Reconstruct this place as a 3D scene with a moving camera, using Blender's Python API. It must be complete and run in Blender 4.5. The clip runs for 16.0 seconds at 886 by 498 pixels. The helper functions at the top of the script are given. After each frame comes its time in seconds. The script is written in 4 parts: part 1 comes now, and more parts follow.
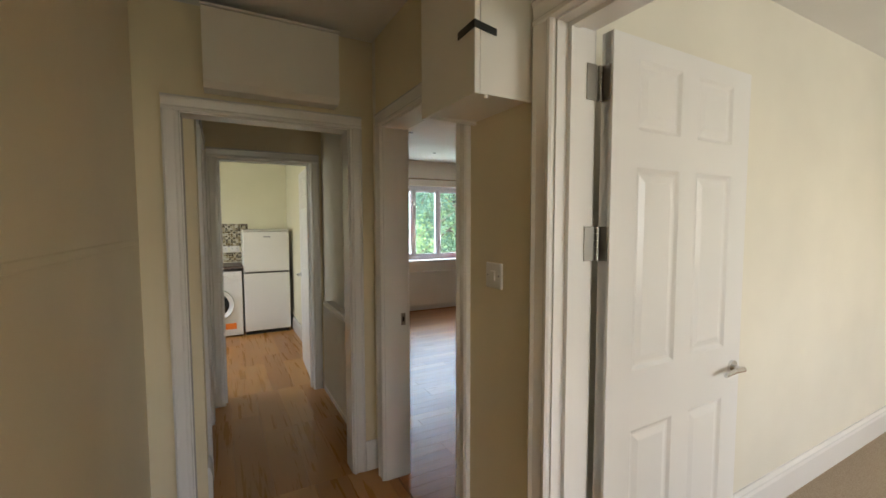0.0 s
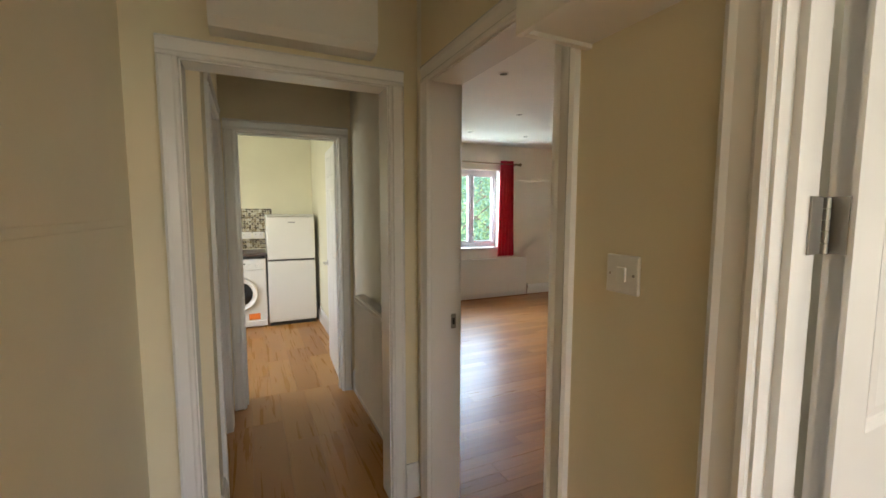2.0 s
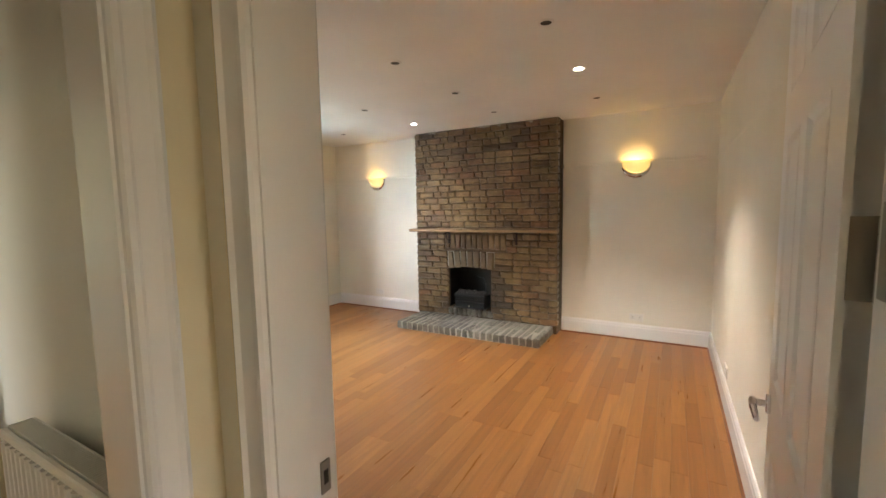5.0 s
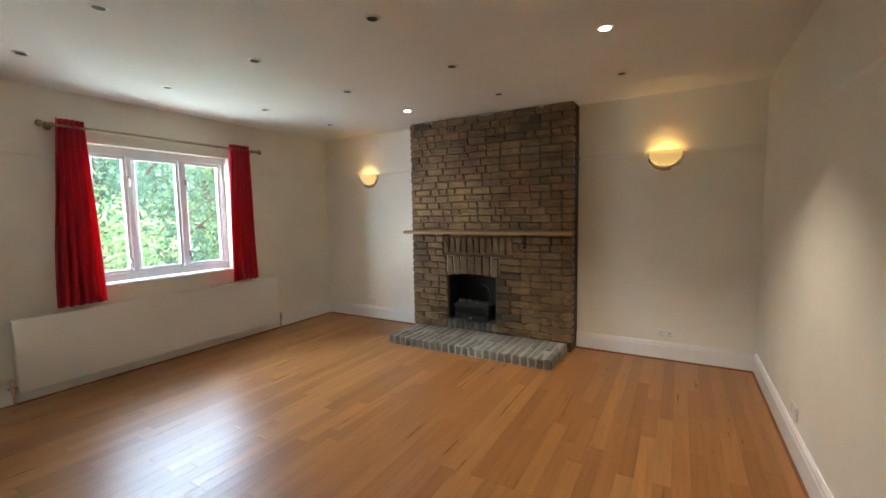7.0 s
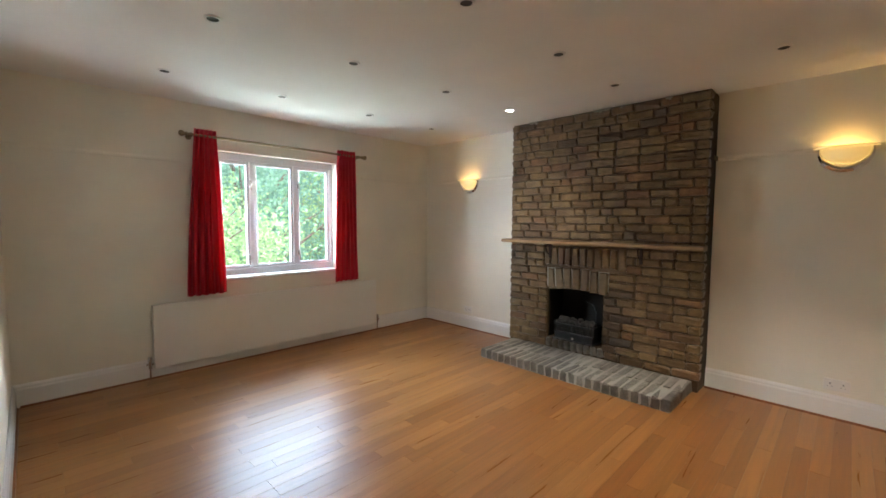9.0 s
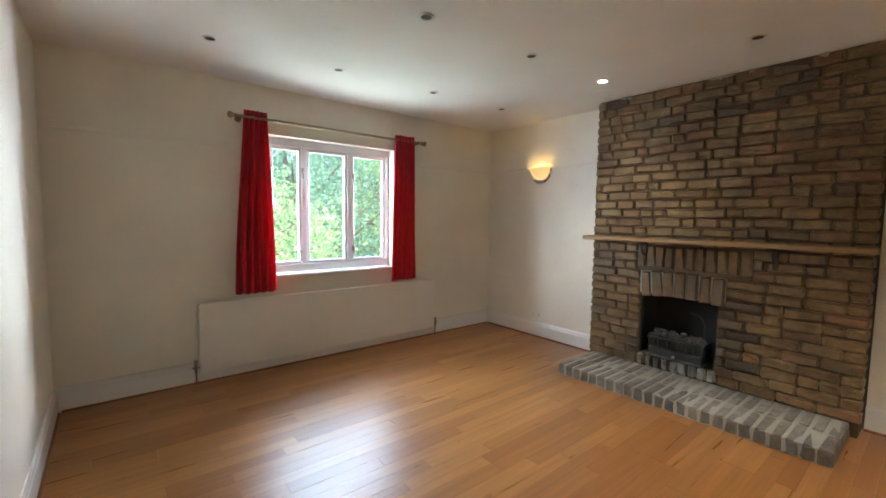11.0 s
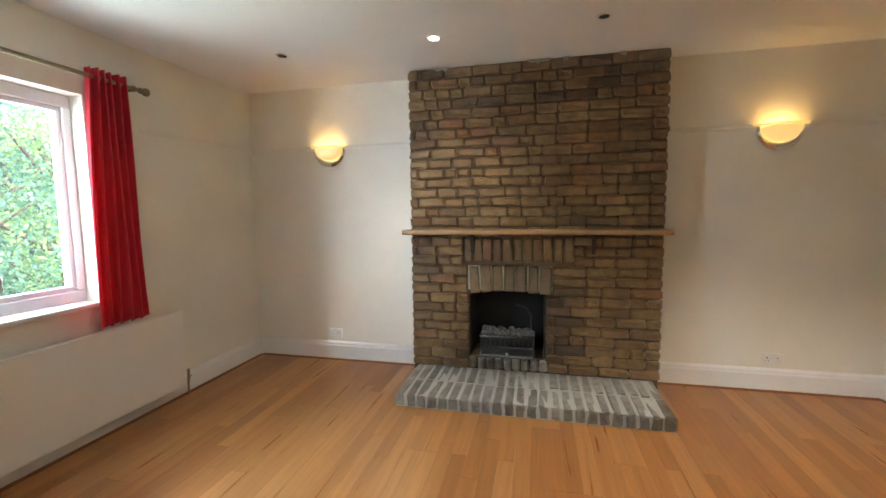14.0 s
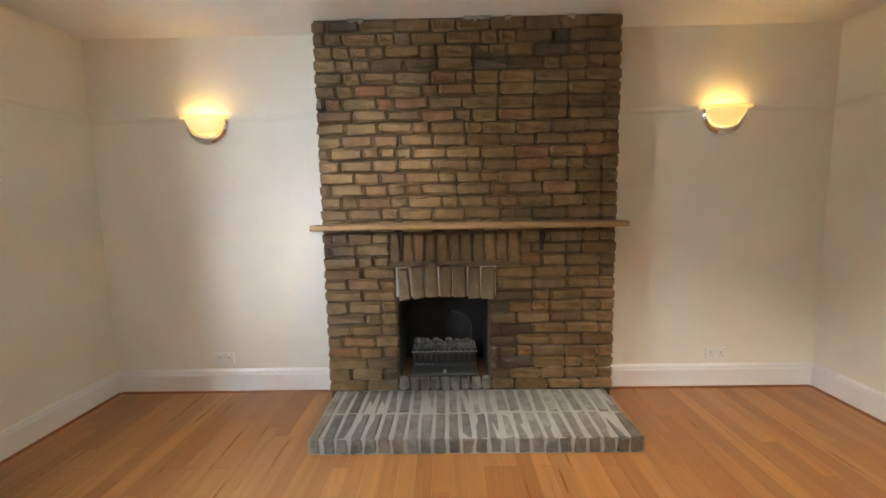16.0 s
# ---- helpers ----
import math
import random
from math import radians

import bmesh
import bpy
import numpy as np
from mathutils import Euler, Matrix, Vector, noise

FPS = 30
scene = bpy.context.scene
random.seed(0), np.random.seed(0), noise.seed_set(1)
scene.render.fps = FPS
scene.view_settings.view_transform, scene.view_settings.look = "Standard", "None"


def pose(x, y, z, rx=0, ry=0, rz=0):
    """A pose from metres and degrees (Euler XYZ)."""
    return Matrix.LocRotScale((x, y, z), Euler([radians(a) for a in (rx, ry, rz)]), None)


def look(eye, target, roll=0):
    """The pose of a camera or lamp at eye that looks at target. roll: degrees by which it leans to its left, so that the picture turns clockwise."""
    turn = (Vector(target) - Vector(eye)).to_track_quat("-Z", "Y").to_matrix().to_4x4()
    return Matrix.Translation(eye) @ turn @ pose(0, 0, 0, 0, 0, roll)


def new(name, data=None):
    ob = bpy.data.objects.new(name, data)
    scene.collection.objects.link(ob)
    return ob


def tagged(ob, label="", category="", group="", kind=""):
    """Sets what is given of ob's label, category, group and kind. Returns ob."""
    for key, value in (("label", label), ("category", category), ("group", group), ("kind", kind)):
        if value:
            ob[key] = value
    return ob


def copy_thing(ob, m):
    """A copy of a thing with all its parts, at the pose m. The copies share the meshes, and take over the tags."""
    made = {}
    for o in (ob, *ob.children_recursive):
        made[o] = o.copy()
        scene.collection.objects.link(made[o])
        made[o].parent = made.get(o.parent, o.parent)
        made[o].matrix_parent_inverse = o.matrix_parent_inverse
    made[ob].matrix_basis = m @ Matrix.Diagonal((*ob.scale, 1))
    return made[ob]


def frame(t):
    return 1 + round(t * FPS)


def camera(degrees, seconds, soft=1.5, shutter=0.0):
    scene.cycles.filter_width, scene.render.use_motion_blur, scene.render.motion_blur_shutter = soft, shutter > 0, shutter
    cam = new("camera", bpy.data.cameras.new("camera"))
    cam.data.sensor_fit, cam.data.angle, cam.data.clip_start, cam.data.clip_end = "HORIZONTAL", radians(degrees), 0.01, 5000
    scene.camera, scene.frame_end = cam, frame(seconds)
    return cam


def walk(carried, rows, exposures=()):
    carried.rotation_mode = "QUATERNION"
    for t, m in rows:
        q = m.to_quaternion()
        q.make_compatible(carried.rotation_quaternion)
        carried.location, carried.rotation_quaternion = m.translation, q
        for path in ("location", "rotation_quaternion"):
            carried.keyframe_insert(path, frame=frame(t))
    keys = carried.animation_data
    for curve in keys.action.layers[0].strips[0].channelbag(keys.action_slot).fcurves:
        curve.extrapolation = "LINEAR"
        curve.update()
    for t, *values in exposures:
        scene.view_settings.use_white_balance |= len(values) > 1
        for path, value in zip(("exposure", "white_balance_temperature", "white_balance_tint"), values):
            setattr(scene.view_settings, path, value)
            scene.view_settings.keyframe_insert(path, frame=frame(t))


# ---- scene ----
cam = camera(94.3, 16.0, soft=1.6)
PATH = [
    (0, (0.052, 0.57, 1.508), (1.002, 2.326, 1.382), -0.1),
    (0.5, (0.07, 0.57, 1.497), (1.054, 2.305, 1.356), 0.1),
    (1, (0.084, 0.664, 1.498), (1.017, 2.426, 1.336), 0.1),
    (1.5, (0.097, 0.827, 1.487), (0.964, 2.621, 1.312), 0.2),
    (2, (0.11, 1.051, 1.471), (0.961, 2.852, 1.287), 0.1),
    (2.5, (0.099, 1.322, 1.491), (1.036, 3.079, 1.304), 0.0),
    (3, (0.123, 1.561, 1.471), (1.23, 3.216, 1.281), -0.5),
    (3.5, (0.169, 1.794, 1.484), (1.493, 3.28, 1.292), -0.6),
    (3.6, (0.195, 1.822, 1.497), (1.558, 3.273, 1.301), -0.6),
    (4, (0.228, 1.948, 1.503), (1.76, 3.218, 1.304), -0.6),
    (4.5, (0.304, 2.066, 1.517), (1.991, 3.123, 1.326), -0.9),
    (4.7, (0.331, 2.097, 1.515), (2.063, 3.079, 1.323), -0.9),
    (6.8, (0.906, 2.329, 1.457), (2.656, 3.281, 1.28), -1.2),
    (7, (0.976, 2.363, 1.463), (2.702, 3.36, 1.292), -1.0),
    (7.5, (1.081, 2.415, 1.469), (2.739, 3.522, 1.316), -0.8),
    (8, (1.16, 2.438, 1.474), (2.745, 3.65, 1.34), -0.4),
    (8.5, (1.227, 2.439, 1.477), (2.731, 3.752, 1.348), 0.0),
    (9, (1.257, 2.447, 1.451), (2.676, 3.851, 1.319), 0.4),
    (9.5, (1.297, 2.512, 1.425), (2.614, 4.011, 1.286), 0.7),
    (9.7, (1.326, 2.573, 1.437), (2.601, 4.107, 1.287), 0.6),
    (11.8, (1.555, 3.415, 1.407), (2.814, 4.961, 1.255), 0.8),
    (12, (1.584, 3.532, 1.422), (2.925, 5.007, 1.258), 0.7),
    (12.5, (1.633, 3.758, 1.437), (3.171, 5.025, 1.271), 0.5),
    (13, (1.682, 3.937, 1.41), (3.408, 4.932, 1.239), 0.2),
    (13.5, (1.8, 4.11, 1.401), (3.661, 4.821, 1.229), -0.3),
    (14, (1.91, 4.22, 1.414), (3.851, 4.667, 1.23), -0.7),
    (14.5, (2.039, 4.329, 1.434), (4.015, 4.567, 1.239), -1.0),
    (15, (2.168, 4.408, 1.448), (4.154, 4.51, 1.239), -1.1),
    (15.5, (2.33, 4.415, 1.405), (4.318, 4.458, 1.195), -1.1),
    (16, (2.5, 4.413, 1.401), (4.487, 4.442, 1.172), -1.0),
]
EXPOSURES = [(0.0, 2.75), (1.0, 2.8), (1.6, 3.0), (2.5, 3.6), (4.5, 3.92), (7.0, 3.16), (9.5, 3.18), (13.0, 3.34), (15.0, 3.65), (16.0, 3.72)]
walk(cam, [(t, look(eye, target, roll)) for t, eye, target, roll in PATH], EXPOSURES)

# ---- world, sun, lights ----
world = bpy.data.worlds.new("sky")
scene.world = world
world.use_nodes = True
wn = world.node_tree.nodes
sky = wn.new("ShaderNodeTexSky")
sky.sky_type = "NISHITA"
sky.sun_disc = False
sky.sun_elevation, sky.sun_rotation = radians(48), radians(200)
sky.air_density, sky.dust_density = 1.0, 2.5
wn["Background"].inputs["Strength"].default_value = 0.12
world.node_tree.links.new(sky.outputs[0], wn["Background"].inputs["Color"])


def lamp(name, kind, m, energy, color, **more):
    data = bpy.data.lights.new(name, kind)
    data.energy, data.color = energy, color
    for key, value in more.items():
        if key == "radius":
            data.shadow_soft_size = value
        elif key == "size":
            data.shape, data.size, data.size_y = "RECTANGLE", value[0], value[1]
        elif key == "angle":
            data.angle = radians(value)
        elif key == "cone":
            data.spot_size, data.spot_blend = radians(value), 0.7
    ob = new(name, data)
    ob.matrix_world = m
    return ob


lamp("sun", "SUN", look((0, 0, 30), (-1.2, 9.0, 20)), 1.6, (1.0, 0.95, 0.88), angle=25)
lamp("bedroom_daylight", "AREA", look((2.9, -2.12, 1.5), (2.9, 0, 1.35)), 5.8, (1.0, 0.98, 0.96), size=(1.6, 1.2))
lamp("kitchen_daylight", "AREA", look((-1.72, 5.5, 1.5), (0, 5.5, 1.2)), 2.7, (1.0, 0.98, 0.92), size=(1.4, 1.1))
# added fill lamps, unseen outside the window, boosting the sky's light indoors
lamp("sky_light_west", "AREA", look((1.55, 7.95, 1.75), (3.6, 6.75, 1.45)), 30, (0.76, 0.88, 1.0), size=(1.5, 1.9))
lamp("sky_light_east", "AREA", look((5.75, 8.1, 1.75), (3.0, 6.75, 1.45)), 85, (0.78, 0.90, 1.0), size=(1.5, 1.9))
lamp("sky_light_high", "AREA", look((3.6, 12.8, 5.7), (3.3, 6.9, 1.4)), 290, (0.62, 0.80, 1.0), size=(9, 4))
# added lamp hidden below the sill, imitates ground bounce onto the ceiling
lamp("lawn_light", "AREA", look((3.27, 8.7, -0.35), (3.27, 6.6, 1.7)), 14, (0.82, 1.0, 0.95), size=(3.4, 1.5))
lamp("hall_daylight", "AREA", look((0.25, -2.1, 1.5), (0.25, 0, 1.4)), 0.6, (1.0, 0.96, 0.88), size=(0.8, 1.15))


# ---- materials ----
def material(name, base=(0.5, 0.5, 0.5), rough=0.5, metal=0.0):
    m = bpy.data.materials.new(name)
    m.use_nodes = True
    b = m.node_tree.nodes["Principled BSDF"]
    b.inputs["Base Color"].default_value = (*base, 1)
    b.inputs["Roughness"].default_value = rough
    b.inputs["Metallic"].default_value = metal
    return m


def node(m, kind, **values):
    n = m.node_tree.nodes.new(kind)
    for key, value in values.items():
        n.inputs[key.replace("_", " ")].default_value = value
    return n


def wire(m, a, b):
    m.node_tree.links.new(a, b)


def coords(m, scale=(1, 1, 1), kind="Object"):
    tc = node(m, "ShaderNodeTexCoord")
    mp = node(m, "ShaderNodeMapping")
    mp.inputs["Scale"].default_value = scale
    wire(m, tc.outputs[kind], mp.inputs["Vector"])
    return mp.outputs[0]


def ramp(m, fac, stops):
    r = m.node_tree.nodes.new("ShaderNodeValToRGB")
    while len(r.color_ramp.elements) < len(stops):
        r.color_ramp.elements.new(0.5)
    for e, (p, c) in zip(r.color_ramp.elements, stops):
        e.position, e.color = p, (*c, 1)
    wire(m, fac, r.inputs[0])
    return r.outputs[0]


def mixed(m, fac, a, b, how="MIX"):
    n = m.node_tree.nodes.new("ShaderNodeMix")
    n.data_type, n.blend_type = "RGBA", how
    for slot, value in ((0, fac), (6, a), (7, b)):
        if isinstance(value, (int, float)):
            n.inputs[slot].default_value = value
        elif isinstance(value, tuple):
            n.inputs[slot].default_value = (*value, 1)
        else:
            wire(m, value, n.inputs[slot])
    return n.outputs[2]


def bump(m, height, strength, distance=0.01):
    n = m.node_tree.nodes.new("ShaderNodeBump")
    n.inputs["Strength"].default_value, n.inputs["Distance"].default_value = strength, distance
    wire(m, height, n.inputs["Height"])
    wire(m, n.outputs[0], m.node_tree.nodes["Principled BSDF"].inputs["Normal"])


def bsdf(m):
    return m.node_tree.nodes["Principled BSDF"].inputs


def paint(name, base, rough, vary=0.06, relief=0.12):
    """Wall or wood paint: broad blotches, fine roller stipple."""
    m = material(name, base, rough)
    big = node(m, "ShaderNodeTexNoise", Scale=1.6, Detail=4.0)
    fine = node(m, "ShaderNodeTexNoise", Scale=240.0, Detail=3.0)
    c = coords(m)
    wire(m, c, big.inputs["Vector"])
    wire(m, c, fine.inputs["Vector"])
    low = tuple(v * (1 - vary) for v in base)
    high = tuple(min(1, v * (1 + vary * 0.6)) for v in base)
    wire(m, ramp(m, big.outputs[0], [(0.3, low), (0.7, high)]), bsdf(m)["Base Color"])
    bump(m, fine.outputs[0], relief, 0.002)
    return m


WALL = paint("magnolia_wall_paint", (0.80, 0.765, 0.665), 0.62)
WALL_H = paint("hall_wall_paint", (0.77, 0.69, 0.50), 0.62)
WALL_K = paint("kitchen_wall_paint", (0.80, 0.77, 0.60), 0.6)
CEIL = paint("ceiling_paint", (0.80, 0.79, 0.77), 0.8, 0.04)
GLOSS = paint("white_gloss_paint", (0.82, 0.81, 0.79), 0.22, 0.03, 0.05)
DOORW = paint("white_door_paint", (0.84, 0.83, 0.81), 0.3, 0.03, 0.04)
ENAMEL = paint("white_enamel", (0.82, 0.81, 0.77), 0.25, 0.02, 0.02)
RADW = paint("radiator_enamel", (0.80, 0.78, 0.73), 0.35, 0.03, 0.03)
UPVC = paint("white_plastic_frame", (0.74, 0.75, 0.78), 0.3, 0.02, 0.02)
BOXW = paint("white_melamine", (0.78, 0.76, 0.71), 0.4, 0.03, 0.03)
PLASTIC = material("white_plastic", (0.8, 0.79, 0.75), 0.35)
CHROME = material("chrome", (0.72, 0.72, 0.72), 0.12, 1.0)
STEEL = material("brushed_steel", (0.30, 0.28, 0.25), 0.35, 1.0)
BRONZE = material("antique_brass", (0.30, 0.25, 0.16), 0.38, 1.0)
RIM = material("satin_chrome", (0.75, 0.74, 0.72), 0.28, 1.0)
BLACK = material("black_rubber", (0.012, 0.012, 0.012), 0.6)
TAPE = material("black_tape", (0.01, 0.01, 0.01), 0.45)
DARK = material("dark_recess", (0.03, 0.028, 0.025), 0.6)
ORANGE = material("orange_label", (0.85, 0.22, 0.03), 0.5)
GREYTXT = material("grey_print", (0.25, 0.25, 0.26), 0.5)
SOOT = paint("sooted_firebrick", (0.018, 0.017, 0.016), 0.9, 0.5, 0.6)
IRON = material("cast_iron", (0.05, 0.053, 0.056), 0.36, 0.7)
RUST = material("dark_iron_bracket", (0.05, 0.03, 0.022), 0.6, 0.6)
DOORGLASS = material("dark_door_glass", (0.02, 0.02, 0.025), 0.06)

GLASS = material("window_glass", (1, 1, 1), 0.0)
bsdf(GLASS)["Transmission Weight"].default_value = 1.0
bsdf(GLASS)["IOR"].default_value = 1.1
# small pale blue translucent share puts a haze over the view
haze = node(GLASS, "ShaderNodeBsdfTranslucent", Color=(0.8, 0.92, 1.0, 1))
veil = node(GLASS, "ShaderNodeMixShader", Fac=0.0045)
wire(GLASS, GLASS.node_tree.nodes["Principled BSDF"].outputs[0], veil.inputs[1])
wire(GLASS, haze.outputs[0], veil.inputs[2])
wire(GLASS, veil.outputs[0], GLASS.node_tree.nodes["Material Output"].inputs[0])


def wood(name, tones, rough, along="x", grain=1.0):
    """Boards: a tone for each piece, streaky grain along it."""
    m = material(name, tones[1], rough)
    info = node(m, "ShaderNodeObjectInfo")
    s = (1.3, 26, 26) if along == "x" else (26, 1.3, 26)
    c = coords(m, s)
    shift = node(m, "ShaderNodeVectorMath")
    shift.operation = "MULTIPLY_ADD"
    wire(m, info.outputs["Random"], shift.inputs[0])
    shift.inputs[1].default_value = (37.0, 91.0, 13.0)
    wire(m, c, shift.inputs[2])
    n1 = node(m, "ShaderNodeTexNoise", Scale=1.0, Detail=6.0, Roughness=0.62, Distortion=0.6)
    wire(m, shift.outputs[0], n1.inputs["Vector"])
    n2 = node(m, "ShaderNodeTexNoise", Scale=4.0, Detail=4.0)
    wire(m, shift.outputs[0], n2.inputs["Vector"])
    tone = ramp(m, info.outputs["Random"], [(0.0, tones[0]), (0.55, tones[1]), (1.0, tones[2])])
    g = ramp(m, n1.outputs[0], [(0.3, (0.78, 0.75, 0.71)), (0.66, (1.08, 1.07, 1.05))])
    col = mixed(m, grain, tone, g, "MULTIPLY")
    pores = ramp(m, n2.outputs[0], [(0.25, (0.93, 0.92, 0.9)), (0.5, (1, 1, 1))])
    wire(m, mixed(m, 0.4, col, pores, "MULTIPLY"), bsdf(m)["Base Color"])
    rr = node(m, "ShaderNodeMapRange", From_Min=0.3, From_Max=0.7, To_Min=rough - 0.05, To_Max=rough + 0.1)
    wire(m, n1.outputs[0], rr.inputs[0])
    wire(m, rr.outputs[0], bsdf(m)["Roughness"])
    bump(m, n1.outputs[0], 0.03, 0.002)
    return m


OAK = wood("oiled_oak_strip", [(0.27, 0.108, 0.031), (0.345, 0.15, 0.045), (0.405, 0.188, 0.062)], 0.31)
LAM = wood("laminate_plank", [(0.38, 0.17, 0.045), (0.46, 0.22, 0.06), (0.53, 0.27, 0.085)], 0.28, "y", 0.12)
SHELFWOOD = wood("waxed_pine_shelf", [(0.36, 0.225, 0.11)] * 3, 0.5, "y")
QUAD = wood("stained_beading", [(0.24, 0.09, 0.03)] * 3, 0.4)
UNDER = material("subfloor", (0.16, 0.075, 0.028), 0.8)


def brickwork(name, stops, rough, stain=0.5):
    m = material(name, stops[1][1], rough)
    info = node(m, "ShaderNodeObjectInfo")
    c = coords(m, (1, 1, 1), "Object")
    shift = node(m, "ShaderNodeVectorMath")
    shift.operation = "MULTIPLY_ADD"
    wire(m, info.outputs["Random"], shift.inputs[0])
    shift.inputs[1].default_value = (17.0, 51.0, 29.0)
    wire(m, c, shift.inputs[2])
    n1 = node(m, "ShaderNodeTexNoise", Scale=14.0, Detail=6.0, Roughness=0.65)
    n2 = node(m, "ShaderNodeTexNoise", Scale=90.0, Detail=4.0)
    wire(m, shift.outputs[0], n1.inputs["Vector"])
    wire(m, shift.outputs[0], n2.inputs["Vector"])
    tone = ramp(m, info.outputs["Random"], stops)
    col = mixed(m, stain, tone, ramp(m, n1.outputs[0], [(0.3, (0.5, 0.47, 0.42)), (0.65, (1.25, 1.22, 1.15))]), "MULTIPLY")
    geo = node(m, "ShaderNodeNewGeometry")
    patch = node(m, "ShaderNodeTexNoise", Scale=1.9, Detail=3.0, Roughness=0.6)
    wire(m, geo.outputs["Position"], patch.inputs["Vector"])
    col = mixed(m, 1.0, col, ramp(m, patch.outputs[0], [(0.34, (0.58, 0.53, 0.48)), (0.66, (1.18, 1.16, 1.08))]), "MULTIPLY")
    flecks = ramp(m, n2.outputs[0], [(0.62, (0, 0, 0)), (0.72, (1, 1, 1))])
    col = mixed(m, mixed(m, 0.2, (0, 0, 0), flecks), col, (0.5, 0.44, 0.34))
    wire(m, col, bsdf(m)["Base Color"])
    add = node(m, "ShaderNodeMath")
    wire(m, n1.outputs[0], add.inputs[0])
    wire(m, n2.outputs[0], add.inputs[1])
    bump(m, add.outputs[0], 0.9, 0.008)
    return m


BRICK = brickwork("sealed_brown_brick", [(0.0, (0.145, 0.088, 0.041)), (0.3, (0.188, 0.119, 0.054)), (0.75, (0.225, 0.15, 0.07)), (1.0, (0.218, 0.113, 0.055))], 0.36, 0.7)
BRICK_SOOT = brickwork("smoke_stained_brick", [(0.0, (0.065, 0.042, 0.024)), (0.5, (0.095, 0.062, 0.034)), (1.0, (0.13, 0.085, 0.045))], 0.5)
BRICK_ARCH = brickwork("buff_arch_brick", [(0.0, (0.13, 0.09, 0.047)), (0.5, (0.165, 0.118, 0.064)), (1.0, (0.20, 0.148, 0.085))], 0.5)
BRICK_HEARTH = brickwork("greyed_hearth_brick", [(0.0, (0.15, 0.147, 0.135)), (0.5, (0.20, 0.198, 0.185)), (1.0, (0.26, 0.255, 0.24))], 0.5, 0.85)
MORTAR = paint("brown_mortar", (0.095, 0.064, 0.034), 0.9, 0.3, 0.8)
MORTAR_PALE = paint("pale_mortar", (0.40, 0.375, 0.325), 0.9, 0.3, 0.8)
COAL = paint("ash_grey_coal", (0.075, 0.07, 0.066), 0.9, 0.5, 0.8)

CARPET = material("beige_carpet", (0.42, 0.33, 0.24), 0.95)
n = node(CARPET, "ShaderNodeTexNoise", Scale=180.0, Detail=4.0)
wire(CARPET, coords(CARPET), n.inputs["Vector"])
wire(CARPET, ramp(CARPET, n.outputs[0], [(0.3, (0.30, 0.23, 0.16)), (0.7, (0.46, 0.37, 0.27))]), bsdf(CARPET)["Base Color"])
bump(CARPET, n.outputs[0], 0.8, 0.01)

RED = material("red_curtain_cloth", (0.50, 0.008, 0.022), 0.75)
n = node(RED, "ShaderNodeTexNoise", Scale=420.0, Detail=2.0)
wire(RED, coords(RED, (1, 1, 0.4)), n.inputs["Vector"])
wire(RED, ramp(RED, n.outputs[0], [(0.3, (0.50, 0.006, 0.022)), (0.7, (0.66, 0.014, 0.04))]), bsdf(RED)["Base Color"])
bump(RED, n.outputs[0], 0.3, 0.002)
bsdf(RED)["Sheen Weight"].default_value = 0.2
tr = node(RED, "ShaderNodeBsdfTranslucent", Color=(0.75, 0.02, 0.06, 1))
ms = node(RED, "ShaderNodeMixShader", Fac=0.3)
wire(RED, RED.node_tree.nodes["Principled BSDF"].outputs[0], ms.inputs[1])
wire(RED, tr.outputs[0], ms.inputs[2])
wire(RED, ms.outputs[0], RED.node_tree.nodes["Material Output"].inputs[0])

FROST = material("frosted_lamp_glass", (0.95, 0.85, 0.6), 0.4)
bsdf(FROST)["Emission Color"].default_value = (1.0, 0.62, 0.16, 1)
bsdf(FROST)["Emission Strength"].default_value = 0.06
LITBULB = material("lit_spot_bulb", (1, 1, 1), 0.3)
bsdf(LITBULB)["Emission Color"].default_value = (1.0, 0.97, 0.92, 1)
bsdf(LITBULB)["Emission Strength"].default_value = 6.0

WORKTOP = material("dark_worktop", (0.07, 0.05, 0.045), 0.35)
n = node(WORKTOP, "ShaderNodeTexNoise", Scale=60.0, Detail=5.0)
wire(WORKTOP, coords(WORKTOP), n.inputs["Vector"])
wire(WORKTOP, ramp(WORKTOP, n.outputs[0], [(0.35, (0.04, 0.028, 0.025)), (0.7, (0.14, 0.10, 0.085))]), bsdf(WORKTOP)["Base Color"])

MOSAIC = material("mosaic_glass_tile", (0.3, 0.25, 0.15), 0.18)
info = node(MOSAIC, "ShaderNodeObjectInfo")
r = ramp(MOSAIC, info.outputs["Random"], [(0.0, (0.05, 0.035, 0.02)), (0.25, (0.17, 0.12, 0.05)), (0.5, (0.36, 0.31, 0.2)), (0.75, (0.10, 0.08, 0.045)), (0.9, (0.5, 0.46, 0.36))])
MOSAIC.node_tree.nodes[r.node.name].color_ramp.interpolation = "CONSTANT"
wire(MOSAIC, r, bsdf(MOSAIC)["Base Color"])
GROUT = material("pale_grout", (0.5, 0.47, 0.4), 0.9)


